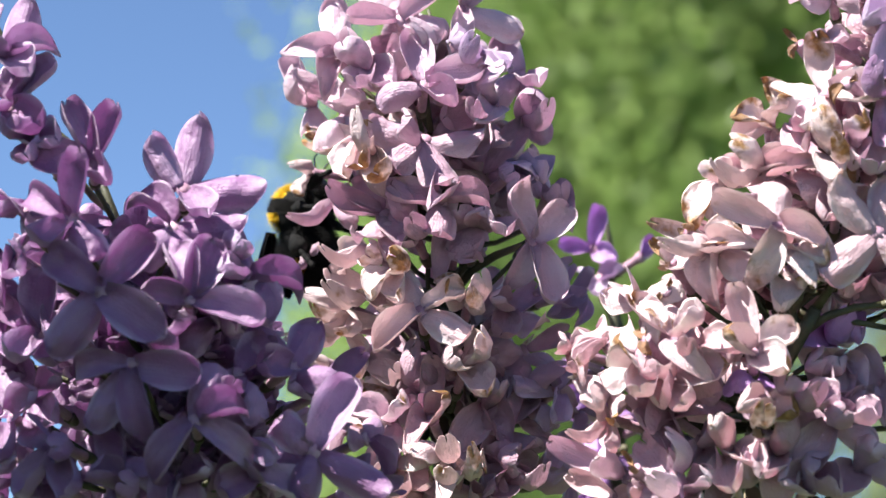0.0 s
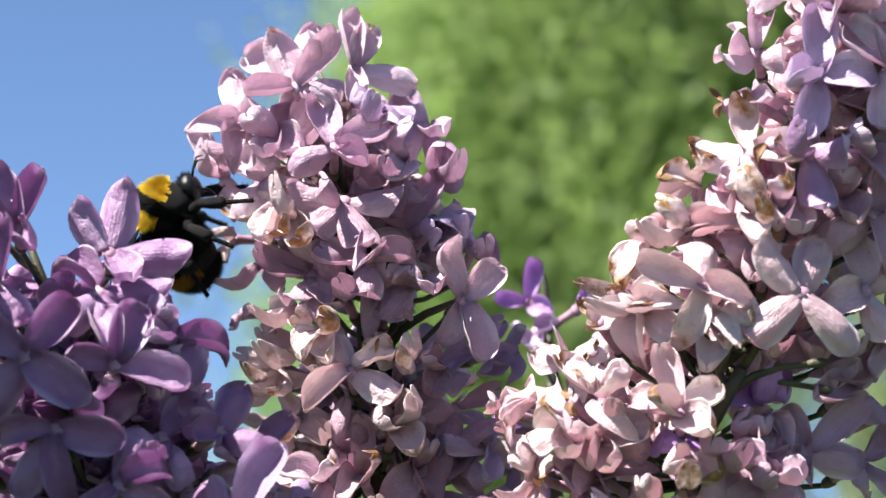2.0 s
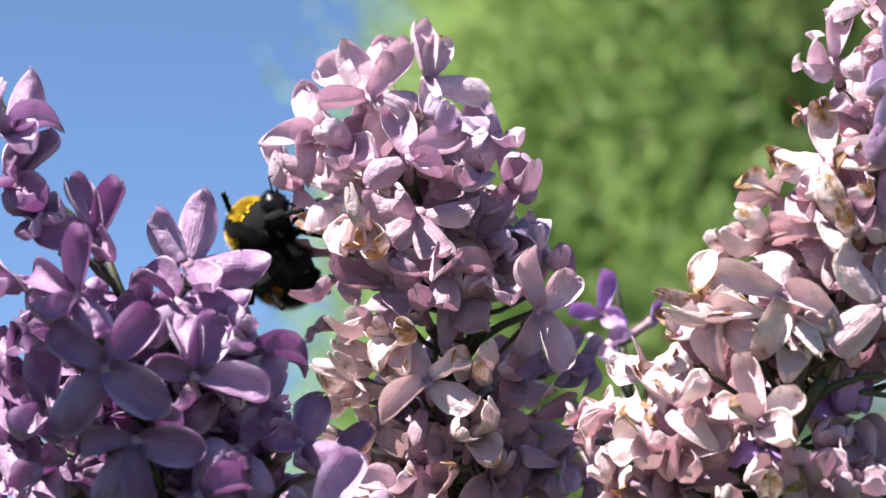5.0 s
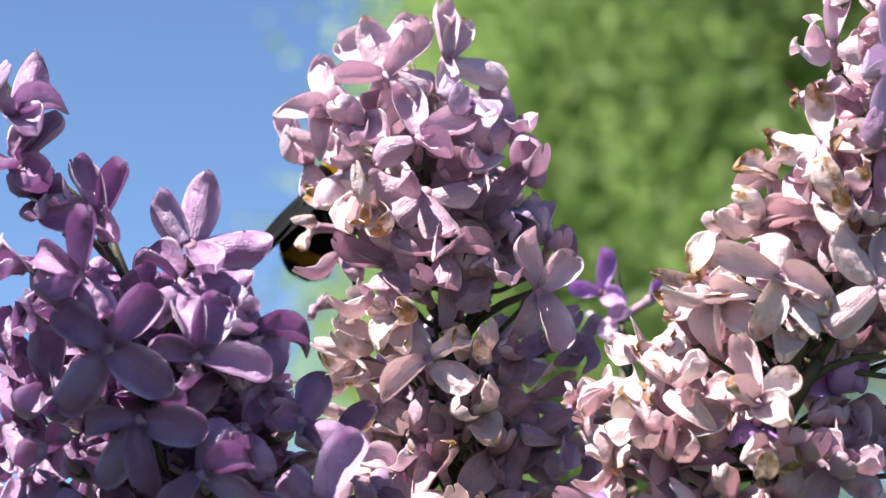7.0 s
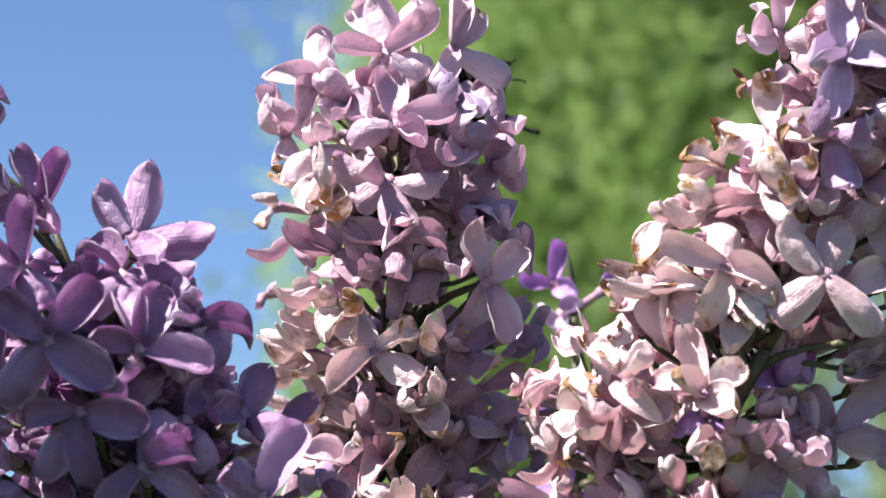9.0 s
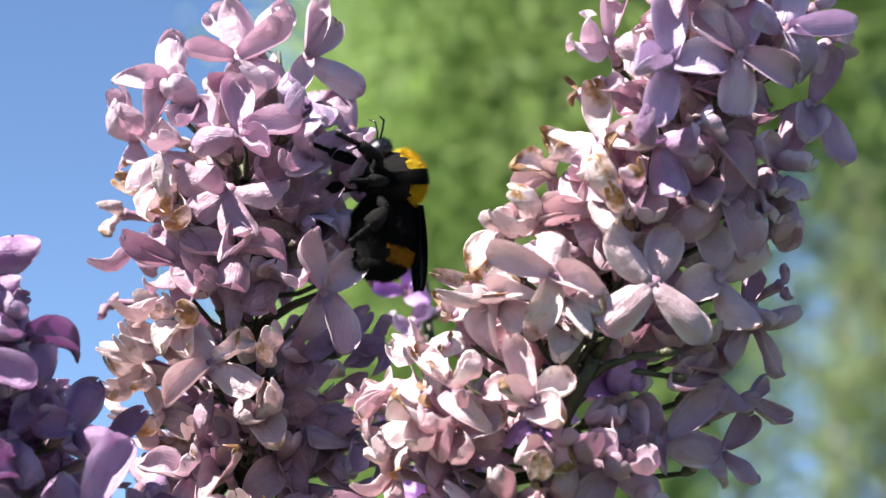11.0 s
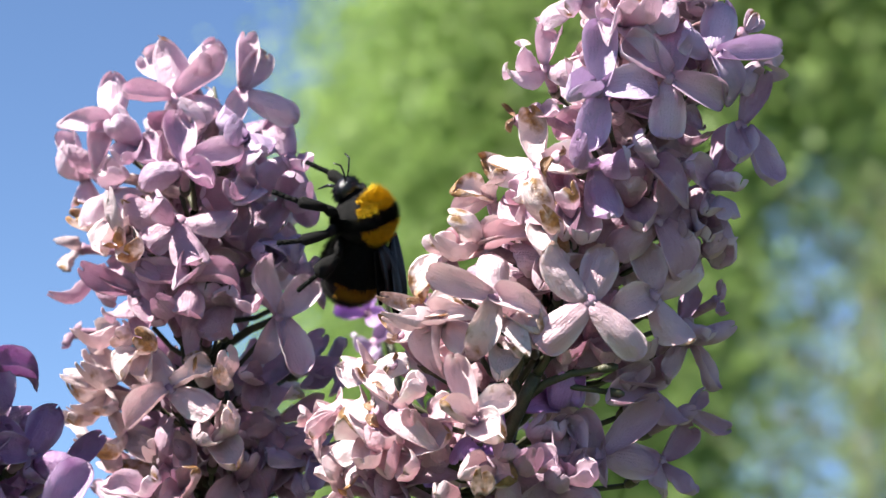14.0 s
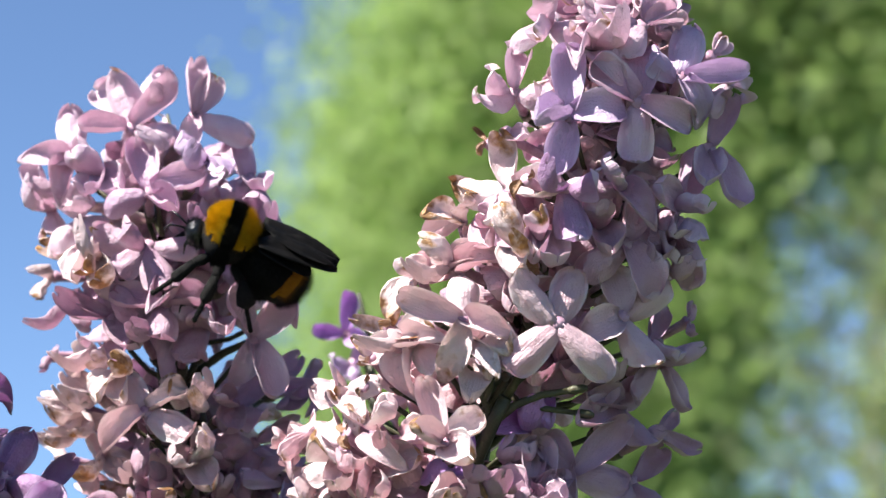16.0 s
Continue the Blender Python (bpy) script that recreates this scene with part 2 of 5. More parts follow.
def weeping_tree():
    """Slender tree with hanging twigs and sky between them."""
    rng = random.Random(23)
    root = thing("weeping_birch", (3.3, 18.0, 0.0), "slender pale birch with thin hanging leafy twigs", "tree")
    trunk = tube_rings([(0, 0, -0.2), (0.02, 0, 1.5), (-0.08, 0, 3.2), (0.04, 0, 5.0), (0.0, 0.1, 7.0), (0.05, 0, 9.5)],
                       [0.17, 0.14, 0.11, 0.085, 0.06, 0.015], 12)
    part("trunk", mesh_of("trunk", *trunk, BARK), root)
    centres = []
    for n in range(80):
        ang, z0 = n * 2.4, 3.2 + 5.6 * n / 80
        reach = rng.uniform(0.3, 1.7)
        out = Vector((math.cos(ang) * reach, math.sin(ang) * reach, z0 + 0.5))
        drop = rng.uniform(1.2, 3.0)
        low = out + Vector((math.cos(ang) * 0.25, math.sin(ang) * 0.25, -drop))
        limb = tube_rings([(0, 0, z0), out * 0.55 + Vector((0, 0, z0 * 0.45 + 0.25)), out, out * 0.4 + low * 0.6 + Vector((0.05, 0, 0)), low],
                          [0.03, 0.022, 0.014, 0.008, 0.003], 6)
        part("limb", mesh_of("limb", *limb, TWIG), root)
        for s in range(int(drop * 3.5)):
            if rng.random() < 0.95:
                centres.append(out.lerp(low, (s + rng.random()) / (drop * 3.5)))
    part("crown", leaf_cloud("crown", centres, 66, (0.12, 0.12, 0.15), 0.07, LEAF_B, 8, 1.2), root, label="thin crown of hanging green leaves")


LEAF_A = leaf_material("tree_leaf", (0.215, 0.335, 0.080), (0.385, 0.49, 0.185))
LEAF_B = leaf_material("birch_leaf", (0.20, 0.275, 0.095), (0.40, 0.48, 0.23))
lawn()
broad_tree()
weeping_tree()


# ---------------------------------------------------------------- lilac flowers
def petal_data(name, cup, hood, curl, wave, narrow, seed, material):
    """A petal of length 1 along x, its upper side to z: spoon-shaped, widest past the middle, with a thickness and a rolled rim."""
    rng = random.Random(seed)
    rows, cols, thick = 17, 14, 0.030
    phase = rng.uniform(0, 6)
    top = []
    for i in range(rows):
        s = i / (rows - 1)
        u = 1 - (1 - s) ** 1.35
        if u < 0.54:
            half = 0.18 + 0.205 * math.sin(math.pi / 2 * u / 0.54)
        else:
            half = 0.02 + 0.365 * math.sqrt(max(0.0, 1 - ((u - 0.54) / 0.46) ** 2.1))
        half *= narrow
        for j in range(cols + 1):
            v = j / cols * 2 - 1
            v = math.copysign(1 - (1 - abs(v)) ** 1.5, v)
            x, y = u, half * v
            z = cup * abs(v) ** 2.2 * half * 0.72 + hood * max(0.0, u - 0.5) ** 2 * 2.2 - curl * u * u
            x -= abs(hood) * max(0.0, u - 0.6) ** 2 * 1.1 + abs(curl) * 0.30 * u ** 3
            z -= 0.10 * math.exp(-((v * 3.0) ** 2)) * half * (1.2 - u)
            z += 0.11 * math.sin(math.pi * u) * (1 - v * v) * half * 1.6
            edge = max(0.0, abs(v) - 0.70) / 0.30
            z += 0.085 * edge ** 1.5 * (0.4 + u) + 0.035 * max(0.0, u - 0.86) / 0.14
            z += wave * (1.6 * math.sin(7 * u + phase) * v * abs(v) + 0.7 * math.sin(12 * u + 2 * phase + 4 * v)) * (0.3 + u)
            z += (0.026 + wave) * noise.noise(Vector((u * 4.0 + 7 * seed, v * 2.2, 0.0))) * (0.35 + u)
            z += (0.011 + 0.5 * wave) * noise.noise(Vector((u * 11, v * 5, 3.0 * seed)))
            top.append(Vector((x, y * (1 - 0.22 * abs(cup) * abs(v)), z)))
    w = cols + 1
    low = []
    for k, p in enumerate(top):
        i, j = divmod(k, w)
        rim = j in (0, cols) or i == rows - 1
        low.append(p + Vector((0, 0, -thick * (0.7 if rim else 1.0))))
    verts, faces = top + low, []
    n = len(top)
    for i in range(rows - 1):
        for j in range(cols):
            a = i * w + j
            faces.append((a, a + w, a + w + 1, a + 1))
            faces.append((n + a, n + a + 1, n + a + w + 1, n + a + w))
    loop = [j for j in range(cols)] + [i * w + cols for i in range(rows - 1)] + [(rows - 1) * w + cols - j for j in range(cols)] + [(rows - 1 - i) * w for i in range(rows - 1)]
    for k, a in enumerate(loop):
        b = loop[(k + 1) % len(loop)]
        faces.append((a, b, n + b, n + a))
    return mesh_of(name, verts, faces, material)


#            cup   hood  curl  wave  narrow
SHAPES = [(0.75, 0.30, 0.08, 0.014, 0.96), (1.05, 0.75, 0.00, 0.016, 0.90), (0.60, -0.20, 0.30, 0.018, 0.98), (1.25, 1.00, -0.10, 0.014, 0.86),
          (0.85, 0.10, 0.16, 0.022, 1.08), (1.10, -0.50, 0.48, 0.016, 0.88), (0.95, 0.55, 0.22, 0.020, 1.02), (1.35, 0.20, -0.05, 0.016, 0.80),
          (1.70, 0.45, 0.15, 0.022, 0.96), (1.50, -0.30, 0.40, 0.026, 0.96),
          (-0.90, -0.25, 0.22, 0.020, 1.02), (-1.20, -0.60, 0.10, 0.018, 1.06), (-0.70, 0.35, 0.30, 0.022, 1.0), (-1.00, 0.15, -0.08, 0.024, 1.04)]
DRY_SHAPES = [(0.95, 0.85, -0.15, 0.050, 0.78), (1.10, 0.30, 0.25, 0.060, 0.70), (0.60, -0.50, 0.60, 0.055, 0.80), (1.20, 1.10, 0.0, 0.050, 0.62)]
PETAL_MESHES = {}
for style, material in PETALS.items():
    shapes = DRY_SHAPES + SHAPES[1:3] if style in ("old", "husk") else SHAPES
    PETAL_MESHES[style] = [petal_data("petal", *shape, 40 + n, material) for n, shape in enumerate(shapes)]


def floret_tube():
    """Corolla tube with a throat rim and a small toothed calyx, its mouth at the origin, facing z."""
    rings = [(0.0, 0.0012), (-0.0004, 0.0013), (-0.0012, 0.00098), (-0.003, 0.00088), (-0.006, 0.00090), (-0.0085, 0.00078)]
    tube = tube_rings([(0, 0, z) for z, _ in rings], [r for _, r in rings], 10)
    cup = tube_rings([(0, 0, z) for z in (-0.0078, -0.0084, -0.0096, -0.0104)], [0.00115, 0.00110, 0.00095, 0.0005], 10)
    verts, faces = joined([tube, cup])
    data = mesh_of("floret", verts, faces, TUBE)
    data.materials.append(CALYX)
    first = len(tube[1])
    for n, poly in enumerate(data.polygons):
        poly.material_index = int(n >= first)
    return data


TUBE_MESH = floret_tube()


def out_back(ang):
    return math.sin(ang) > 0


class Panicle:
    """A flower spike: its thing, its axis (height to place and radius) and its florets."""

    def __init__(self, name, axis, label, seed, group):
        self.axis = [(Vector(p) * MM, r * MM) for p, r in axis]
        base = self.axis[-1][0]
        self.base = Vector(base)
        self.thing = thing(name, base, label, "lilac", group)
        self.rng = random.Random(seed)
        self.florets, self.twigs, self.tails = [], [], []

    def at(self, z):
        """The axis's place and radius at a height."""
        a = self.axis
        if z >= a[0][0].z:
            return a[0]
        for (p, r), (q, s) in zip(a, a[1:]):
            if z >= q.z:
                k = (p.z - z) / (p.z - q.z)
                return p.lerp(q, k), r + (s - r) * k
        return a[-1]

    def floret(self, m, size, style, petals=()):
        """m: pose of the flower's mouth in the world; size: petal length in metres; petals: turn, lift and length of each, where they are known."""
        rng = self.rng
        ob = part("floret", TUBE_MESH, self.thing, Matrix.Translation(-self.base) @ m)
        shut = style.endswith("_bud")
        style = style.replace("_bud", "")
        lift = rng.uniform(10, 50) if style in ("old", "husk") else rng.uniform(2, 30)
        if shut:
            lift = 74
        known = petals or [(90 * k + rng.uniform(-9, 9), lift + rng.uniform(-14, 14), size * rng.uniform(0.95, 1.15)) for k in range(4)]
        for k, (turn, up, length) in enumerate(known):
            own = "old" if style == "snow" and rng.random() < 0.18 else style
            data = rng.choice(PETAL_MESHES[own])
            wide = size * rng.uniform(0.92, 1.08) if petals else length
            wide = max(0.56 * length, min(1.1 * length, wide))
            spin = pose(0, 0, 0.0002 * (k % 2), 0, 0, turn) @ pose(0.0006, 0, 0, 0, 0, 0)
            tilt = pose(0, 0, 0, rng.uniform(-16, 16), -up, 0)
            part("petal", data, ob, spin @ tilt @ Matrix.Diagonal((length * 1.04, wide, wide, 1)))
        tail = m @ Vector((0, 0, -0.0102))
        self.florets.append(ob)
        self.tails.append((tail, m.translation.z))
        return ob

    def fill(self, count, styles, clear, front=0.15, top=9.0, windows=()):
        """Florets round the back and inside of the spike, outside the clear heights."""
        rng = self.rng
        top, bottom = min(top, self.axis[0][0].z), self.axis[-1][0].z
        for n in range(count):
            z = bottom + (top - bottom) * ((n + rng.random()) / count)
            if any(a < z < b for a, b in clear):
                continue
            p, r = self.at(z)
            ang = rng.uniform(-math.pi * front, math.pi * (1 + front))
            reach = r * (rng.uniform(0.2, 0.65) if math.sin(ang) > 0.6 else rng.uniform(0.12, 0.42))
            out = Vector((math.cos(ang), math.sin(ang), rng.uniform(-0.1, 0.6))).normalized()
            spot = p + out * reach
            if not out_back(ang) and any(math.hypot(spot.x - a, spot.z - c) < w for a, c, w in windows):
                continue
            m = Matrix.Translation(spot) @ out.to_track_quat("Z", "Y").to_matrix().to_4x4() @ pose(0, 0, 0, 0, 0, rng.uniform(0, 90))
            self.floret(m, rng.uniform(0.0072, 0.0088), rng.choice(styles))

    def stems(self, thick):
        """The central stalk in lengths, and a twig for every few florets."""
        a = self.axis
        for (p, r), (q, s) in zip(a, a[1:]):
            k0, k1 = (p.z - a[-1][0].z) / (a[0][0].z - a[-1][0].z), (q.z - a[-1][0].z) / (a[0][0].z - a[-1][0].z)
            mid = (p + q) / 2
            pts = [x - mid for x in (p + (p - q) * 0.04, mid + Vector((0.0006, 0, 0)), q + (q - p) * 0.04)]
            radii = [thick * (1 - 0.75 * k) for k in (k0, (k0 + k1) / 2, k1)]
            ob = part("stalk", mesh_of("stalk", *tube_rings(pts, radii, 10), STEM), self.thing, Matrix.Translation(mid - self.base))
            self.twigs.append((ob, mid.z))
        order = sorted(range(len(self.tails)), key=lambda n: self.tails[n][1])
        for start in range(0, len(order), 3):
            group = [self.tails[n][0] for n in order[start:start + 3]]
            middle = sum(group, Vector()) / len(group)
            root, _ = self.at(middle.z - 0.009)
            pieces = []
            fork = root.lerp(middle, 0.45)
            pieces.append(tube_rings([root - middle, (root.lerp(fork, 0.5) - middle) + Vector((0, 0, -0.0006)), fork - middle], [0.0008, 0.0007, 0.0006], 6))
            for tail in group:
                bend = fork.lerp(tail, 0.55) + Vector((0, 0, -0.0012))
                pieces.append(tube_rings([fork - middle, bend - middle, tail - middle], [0.0006, 0.0005, 0.0005], 6))
            ob = part("branchlet", mesh_of("branchlet", *joined(pieces), STEM), self.thing, Matrix.Translation(middle - self.base))
            self.twigs.append((ob, middle.z))


def bloom(spike, x, y, z, rx, ry, rz, size, style, petals=()):
    """A floret at millimetres and degrees, petals of that many millimetres; petals: turn, lift and length of each."""
    spike.floret(pose(x * MM, y * MM, z * MM, rx, ry, rz), size * MM, style, [(turn, up, length * MM) for turn, up, length in petals])


SPIKES = "lilac flower spikes"
CENTRE = Panicle("lilac_spike", [((-13, 521, 1655), 14), ((-11, 522, 1649), 20), ((-6, 524, 1633), 23), ((1, 526, 1617), 25), ((1, 528, 1600), 23), ((2, 530, 1579), 22)],
                 "pale pinkish-mauve lilac flower spike, partly withered, bee on it", 1, SPIKES)
RIGHT = Panicle("lilac_spike", [((89, 479, 1672), 17), ((86, 481, 1650), 22), ((83, 484, 1635), 23), ((73, 490, 1615), 26), ((61, 497, 1595), 34), ((58, 501, 1575), 35)],
                "tall pale mauve lilac flower spike with browned withered petals", 2, SPIKES)
LEFT = Panicle("lilac_spike", [((-81, 475, 1645), 12), ((-71, 480, 1624), 17), ((-60, 484, 1615), 26), ((-53, 488, 1596), 34), ((-46, 492, 1577), 38), ((-44, 494, 1557), 40)],
               "fresh purple-pink lilac flower spike, mostly in shade", 3, SPIKES)
REAR = Panicle("lilac_spike", [((35, 586, 1633), 7), ((37, 590, 1618), 14), ((39, 594, 1571), 18)],
               "small violet lilac flower spike behind the others", 4, SPIKES)


def branch(spike, line, thick, thin):
    """A bare green twig inside a spike, ending in a swollen calyx; millimetres."""
    pts = [Vector(p) * MM for p in line]
    mid = sum(pts, Vector()) / len(pts)
    way = (pts[-1] - pts[-2]).normalized()
    radii = [(thick + (thin - thick) * n / (len(pts) - 1)) * MM for n in range(len(pts))]
    pieces = [tube_rings([p - mid for p in pts], radii, 10)]
    if thin < 1.2:
        tip = pts[-1] - mid
        pieces.append(tube_rings([tip - way * 0.0006, tip + way * 0.0008, tip + way * 0.0024, tip + way * 0.0032], [thin * MM * 0.9, 0.00085, 0.0008, 0.0004], 8))
    ob = part("branch", mesh_of("branch", *joined(pieces), STEM), spike.thing, Matrix.Translation(mid - spike.base))
    spike.twigs.append((ob, mid.z))


bloom(CENTRE, -16.3, 505.3, 1647.7, -69, -61, 157, 10.4, 'pale', [(0, 0, 11.5), (294, 0, 12.5), (239, 23, 8.9), (79, 0, 9.2)])
bloom(CENTRE, -16.3, 511.3, 1652.7, 39, -77, 35, 10.4, 'pale', [(0, 0, 10.7), (84, 0, 11.6), (291, 32, 8.9)])
bloom(CENTRE, -6.1, 508.7, 1652.9, -43, -69, 140, 10.4, 'pale', [(0, 0, 11.7), (254, 0, 12.6), (330, 0, 8.6), (166, 0, 9.4)])
bloom(CENTRE, 8.0, 514.6, 1644.1, -71, -57, -176, 9.8, 'mauve', [(0, 0, 9.8), (161, 55, 8.9), (181, 0, 14.1), (120, 0, 9.2)])
bloom(CENTRE, -0.2, 505.5, 1643.6, 20, 52, -40, 10.4, 'blue', [(0, 63, 8.9), (269, 21, 8.9), (300, 4, 8.9), (359, 19, 8.9)])
bloom(CENTRE, -7.9, 500.0, 1635.2, -46, -61, 140, 10.4, 'mauve', [(0, 0, 11.0), (271, 0, 12.4), (212, 15, 8.9), (87, 0, 9.1)])
bloom(CENTRE, -26.0, 510.2, 1641.6, -58, -71, 139, 9.9, 'pale', [(0, 0, 12.9), (96, 50, 8.9), (246, 52, 8.9), (162, 24, 8.9)])
bloom(CENTRE, -29.3, 520.9, 1634.3, -61, -58, 140, 9.4, 'pale', [(0, 0, 11.3), (102, 49, 8.9), (262, 52, 8.9), (172, 18, 8.9)])
bloom(CENTRE, -22.0, 513.0, 1631.7, 60, 0, -40, 8.9, 'pale', [(0, 25, 8.9), (142, 0, 10.1), (268, 21, 8.9), (342, 0, 9.3)])
bloom(CENTRE, -14.6, 501.8, 1627.7, -3, -40, 85, 5.0, 'husk_bud', [(0, 0, 4.1), (156, 0, 2.9)])
bloom(CENTRE, -0.1, 501.5, 1614.8, -60, -0, 180, 10.4, 'dusk', [(0, 0, 10.2), (188, 0, 9.9), (91, 5, 8.9), (83, 72, 8.9)])
bloom(CENTRE, -5.2, 500.3, 1625.4, -70, -8, 177, 10.4, 'dusk', [(0, 0, 10.2), (126, 0, 11.4), (198, 0, 10.5), (56, 0, 8.8), (15, 72, 8.9)])
bloom(CENTRE, -17.2, 507.3, 1626.6, -75, 14, 124, 10.4, 'snow', [(0, 0, 10.4), (82, 5, 8.9), (118, 0, 11.5)])
bloom(CENTRE, -14.3, 503.5, 1623.1, 50, 66, -68, 10.4, 'old', [(0, 7, 8.9), (26, 0, 10.4), (2, 65, 8.9)])
bloom(CENTRE, -26.9, 528.7, 1623.8, 97, 46, -65, 6.4, 'old', [(0, 31, 8.9), (49, 11, 8.9)])
bloom(CENTRE, -21.1, 519.8, 1617.3, 74, 72, -81, 7.3, 'dusk', [(0, 22, 8.9), (41, 0, 9.0)])
bloom(CENTRE, -24.7, 530.4, 1610.0, 97, 44, -65, 3.9, 'dusk_bud', [(0, 30, 5.4), (53, 12, 5.4)])
bloom(CENTRE, -10.6, 506.8, 1613.1, -65, -8, 156, 10.4, 'dusk', [(0, 0, 9.4), (88, 19, 8.9), (146, 0, 9.9), (328, 0, 10.2)])
bloom(CENTRE, -12.7, 511.7, 1608.0, -11, 64, -148, 10.3, 'snow', [(0, 13, 8.9), (288, 0, 9.2), (58, 0, 10.4)])
bloom(CENTRE, 17.2, 504.7, 1608.1, -81, -58, -173, 10.2, 'pale', [(0, 0, 11.6), (285, 0, 10.2), (128, 0, 9.0), (169, 0, 11.6)])
bloom(CENTRE, 11.3, 513.3, 1634.4, -61, 58, -145, 9.8, 'mauve', [(0, 0, 11.7), (57, 40, 8.9), (204, 66, 8.9)])
bloom(CENTRE, 12.2, 511.0, 1624.1, -54, 43, -114, 9.8, 'blue', [(0, 68, 8.9), (45, 42, 8.9), (344, 0, 8.8), (9, 2, 8.9)])
bloom(CENTRE, 18.8, 515.8, 1620.3, -37, -58, 147, 9.7, 'mauve', [(0, 0, 9.7), (164, 36, 8.9), (177, 49, 8.9)])
bloom(CENTRE, -2.8, 500.6, 1594.4, -59, -49, 150, 10.4, 'snow', [(0, 0, 11.4), (265, 0, 9.3), (210, 0, 10.7), (92, 0, 11.3)])
bloom(CENTRE, 5.9, 508.3, 1598.2, 58, 50, -21, 10.4, 'snow', [(0, 53, 8.9), (248, 51, 8.9), (340, 29, 8.9)])
bloom(CENTRE, 4.9, 506.0, 1635.3, -65, 6, -162, 10.4, 'mauve', [(0, 38, 8.9), (61, 44, 8.9), (52, 0, 10.0)])
bloom(CENTRE, 2.8, 508.8, 1633.8, -79, 24, -146, 10.4, 'dusk', [(0, 0, 9.8), (92, 20, 8.9), (50, 0, 9.9)])
bloom(CENTRE, -19.4, 508.2, 1639.3, 42, 63, -80, 10.4, 'mauve', [(0, 72, 8.9), (41, 4, 8.9), (359, 21, 8.9)])
bloom(CENTRE, -10.2, 509.8, 1642.6, -60, -9, 170, 10.4, 'pale', [(0, 0, 8.8), (193, 58, 8.9), (75, 5, 8.9)])
bloom(CENTRE, -5.3, 506.6, 1611.0, -12, 54, -130, 10.4, 'dusk', [(0, 26, 8.9), (54, 0, 9.2), (68, 63, 8.9)])
bloom(CENTRE, 7.8, 506.5, 1611.7, -40, 42, -127, 10.4, 'dusk', [(0, 3, 8.9), (53, 39, 8.9), (4, 67, 8.9)])
bloom(CENTRE, 3.1, 509.2, 1610.6, -23, 40, -118, 10.4, 'dusk', [(0, 4, 8.9), (45, 7, 8.9), (14, 56, 8.9)])
bloom(CENTRE, -16.1, 519.8, 1598.3, 24, 74, -120, 8.0, 'old', [(0, 33, 8.9), (6, 10, 8.9), (42, 0, 12.3), (59, 55, 8.9)])
bloom(CENTRE, -12.5, 514.1, 1599.9, 54, 11, -53, 9.9, 'old', [(0, 46, 8.9), (344, 0, 10.3), (297, 15, 8.9), (183, 0, 8.7)])
bloom(CENTRE, -7.5, 504.1, 1602.7, 8, 65, -122, 10.4, 'old', [(0, 45, 8.9), (70, 17, 8.9), (29, 28, 8.9)])
bloom(CENTRE, 5.3, 506.6, 1585.8, 60, 9, 5, 10.4, 'snow', [(0, 72, 8.9), (341, 51, 8.9), (301, 16, 8.9), (232, 39, 8.9)])
bloom(CENTRE, 22.5, 517.1, 1583.0, -65, -3, -136, 6.7, 'blue', [(0, 0, 11.9), (303, 0, 9.6), (231, 0, 11.0), (62, 5, 8.9)])
bloom(CENTRE, -7.8, 509.6, 1576.0, -63, 22, 171, 10.4, 'pale', [(0, 72, 8.9), (137, 48, 8.9), (67, 19, 8.9)])
bloom(CENTRE, -0.3, 507.7, 1575.8, 10, -75, 70, 10.4, 'blush', [(0, 0, 10.2), (296, 54, 8.9), (151, 72, 8.9)])
bloom(CENTRE, 2.3, 506.5, 1570.6, -50, 6, -180, 10.4, 'snow', [(0, 0, 9.4), (41, 48, 8.9), (96, 8, 8.9)])
bloom(CENTRE, 4.7, 506.6, 1565.9, -21, 35, -118, 10.4, 'old', [(0, 51, 8.9), (53, 19, 8.9), (2, 2, 8.9), (57, 43, 8.9)])
bloom(CENTRE, 22.7, 518.6, 1573.7, -55, 2, -149, 6.7, 'dusk', [(0, 0, 13.1), (303, 0, 8.6), (54, 0, 9.8), (209, 0, 8.7)])
bloom(CENTRE, -12.8, 518.5, 1588.0, 85, 12, -31, 9.3, 'old', [(0, 27, 8.9), (343, 0, 12.6), (288, 38, 8.9)])
bloom(CENTRE, 13.2, 511.0, 1597.2, -70, 10, -141, 10.4, 'dusk', [(0, 24, 8.9), (102, 40, 8.9), (50, 0, 8.5)])
bloom(CENTRE, 18.6, 517.1, 1601.1, -68, 23, -121, 8.7, 'blue', [(0, 0, 9.9), (147, 0, 8.6), (189, 0, 9.3)])
bloom(CENTRE, 25.4, 527.2, 1603.3, -78, 31, -119, 6.4, 'blue', [(0, 0, 12.7), (301, 49, 8.9), (37, 37, 8.9)])
bloom(CENTRE, 9.4, 512.3, 1579.0, -60, 47, -137, 10.4, 'dusk', [(0, 0, 10.0), (55, 24, 8.9), (8, 72, 8.9)])
bloom(CENTRE, 13.7, 511.1, 1565.5, -67, 30, -128, 10.4, 'dusk', [(0, 0, 9.5), (68, 49, 8.9), (304, 45, 8.9)])
bloom(CENTRE, -17.3, 523.0, 1595.1, 90, 55, -60, 7.3, 'snow', [(0, 41, 8.9), (9, 0, 10.5), (58, 14, 8.9)])
bloom(CENTRE, -14.8, 522.4, 1582.2, -66, -34, 116, 8.1, 'blush', [(0, 0, 10.9), (212, 24, 8.9), (167, 3, 8.9)])
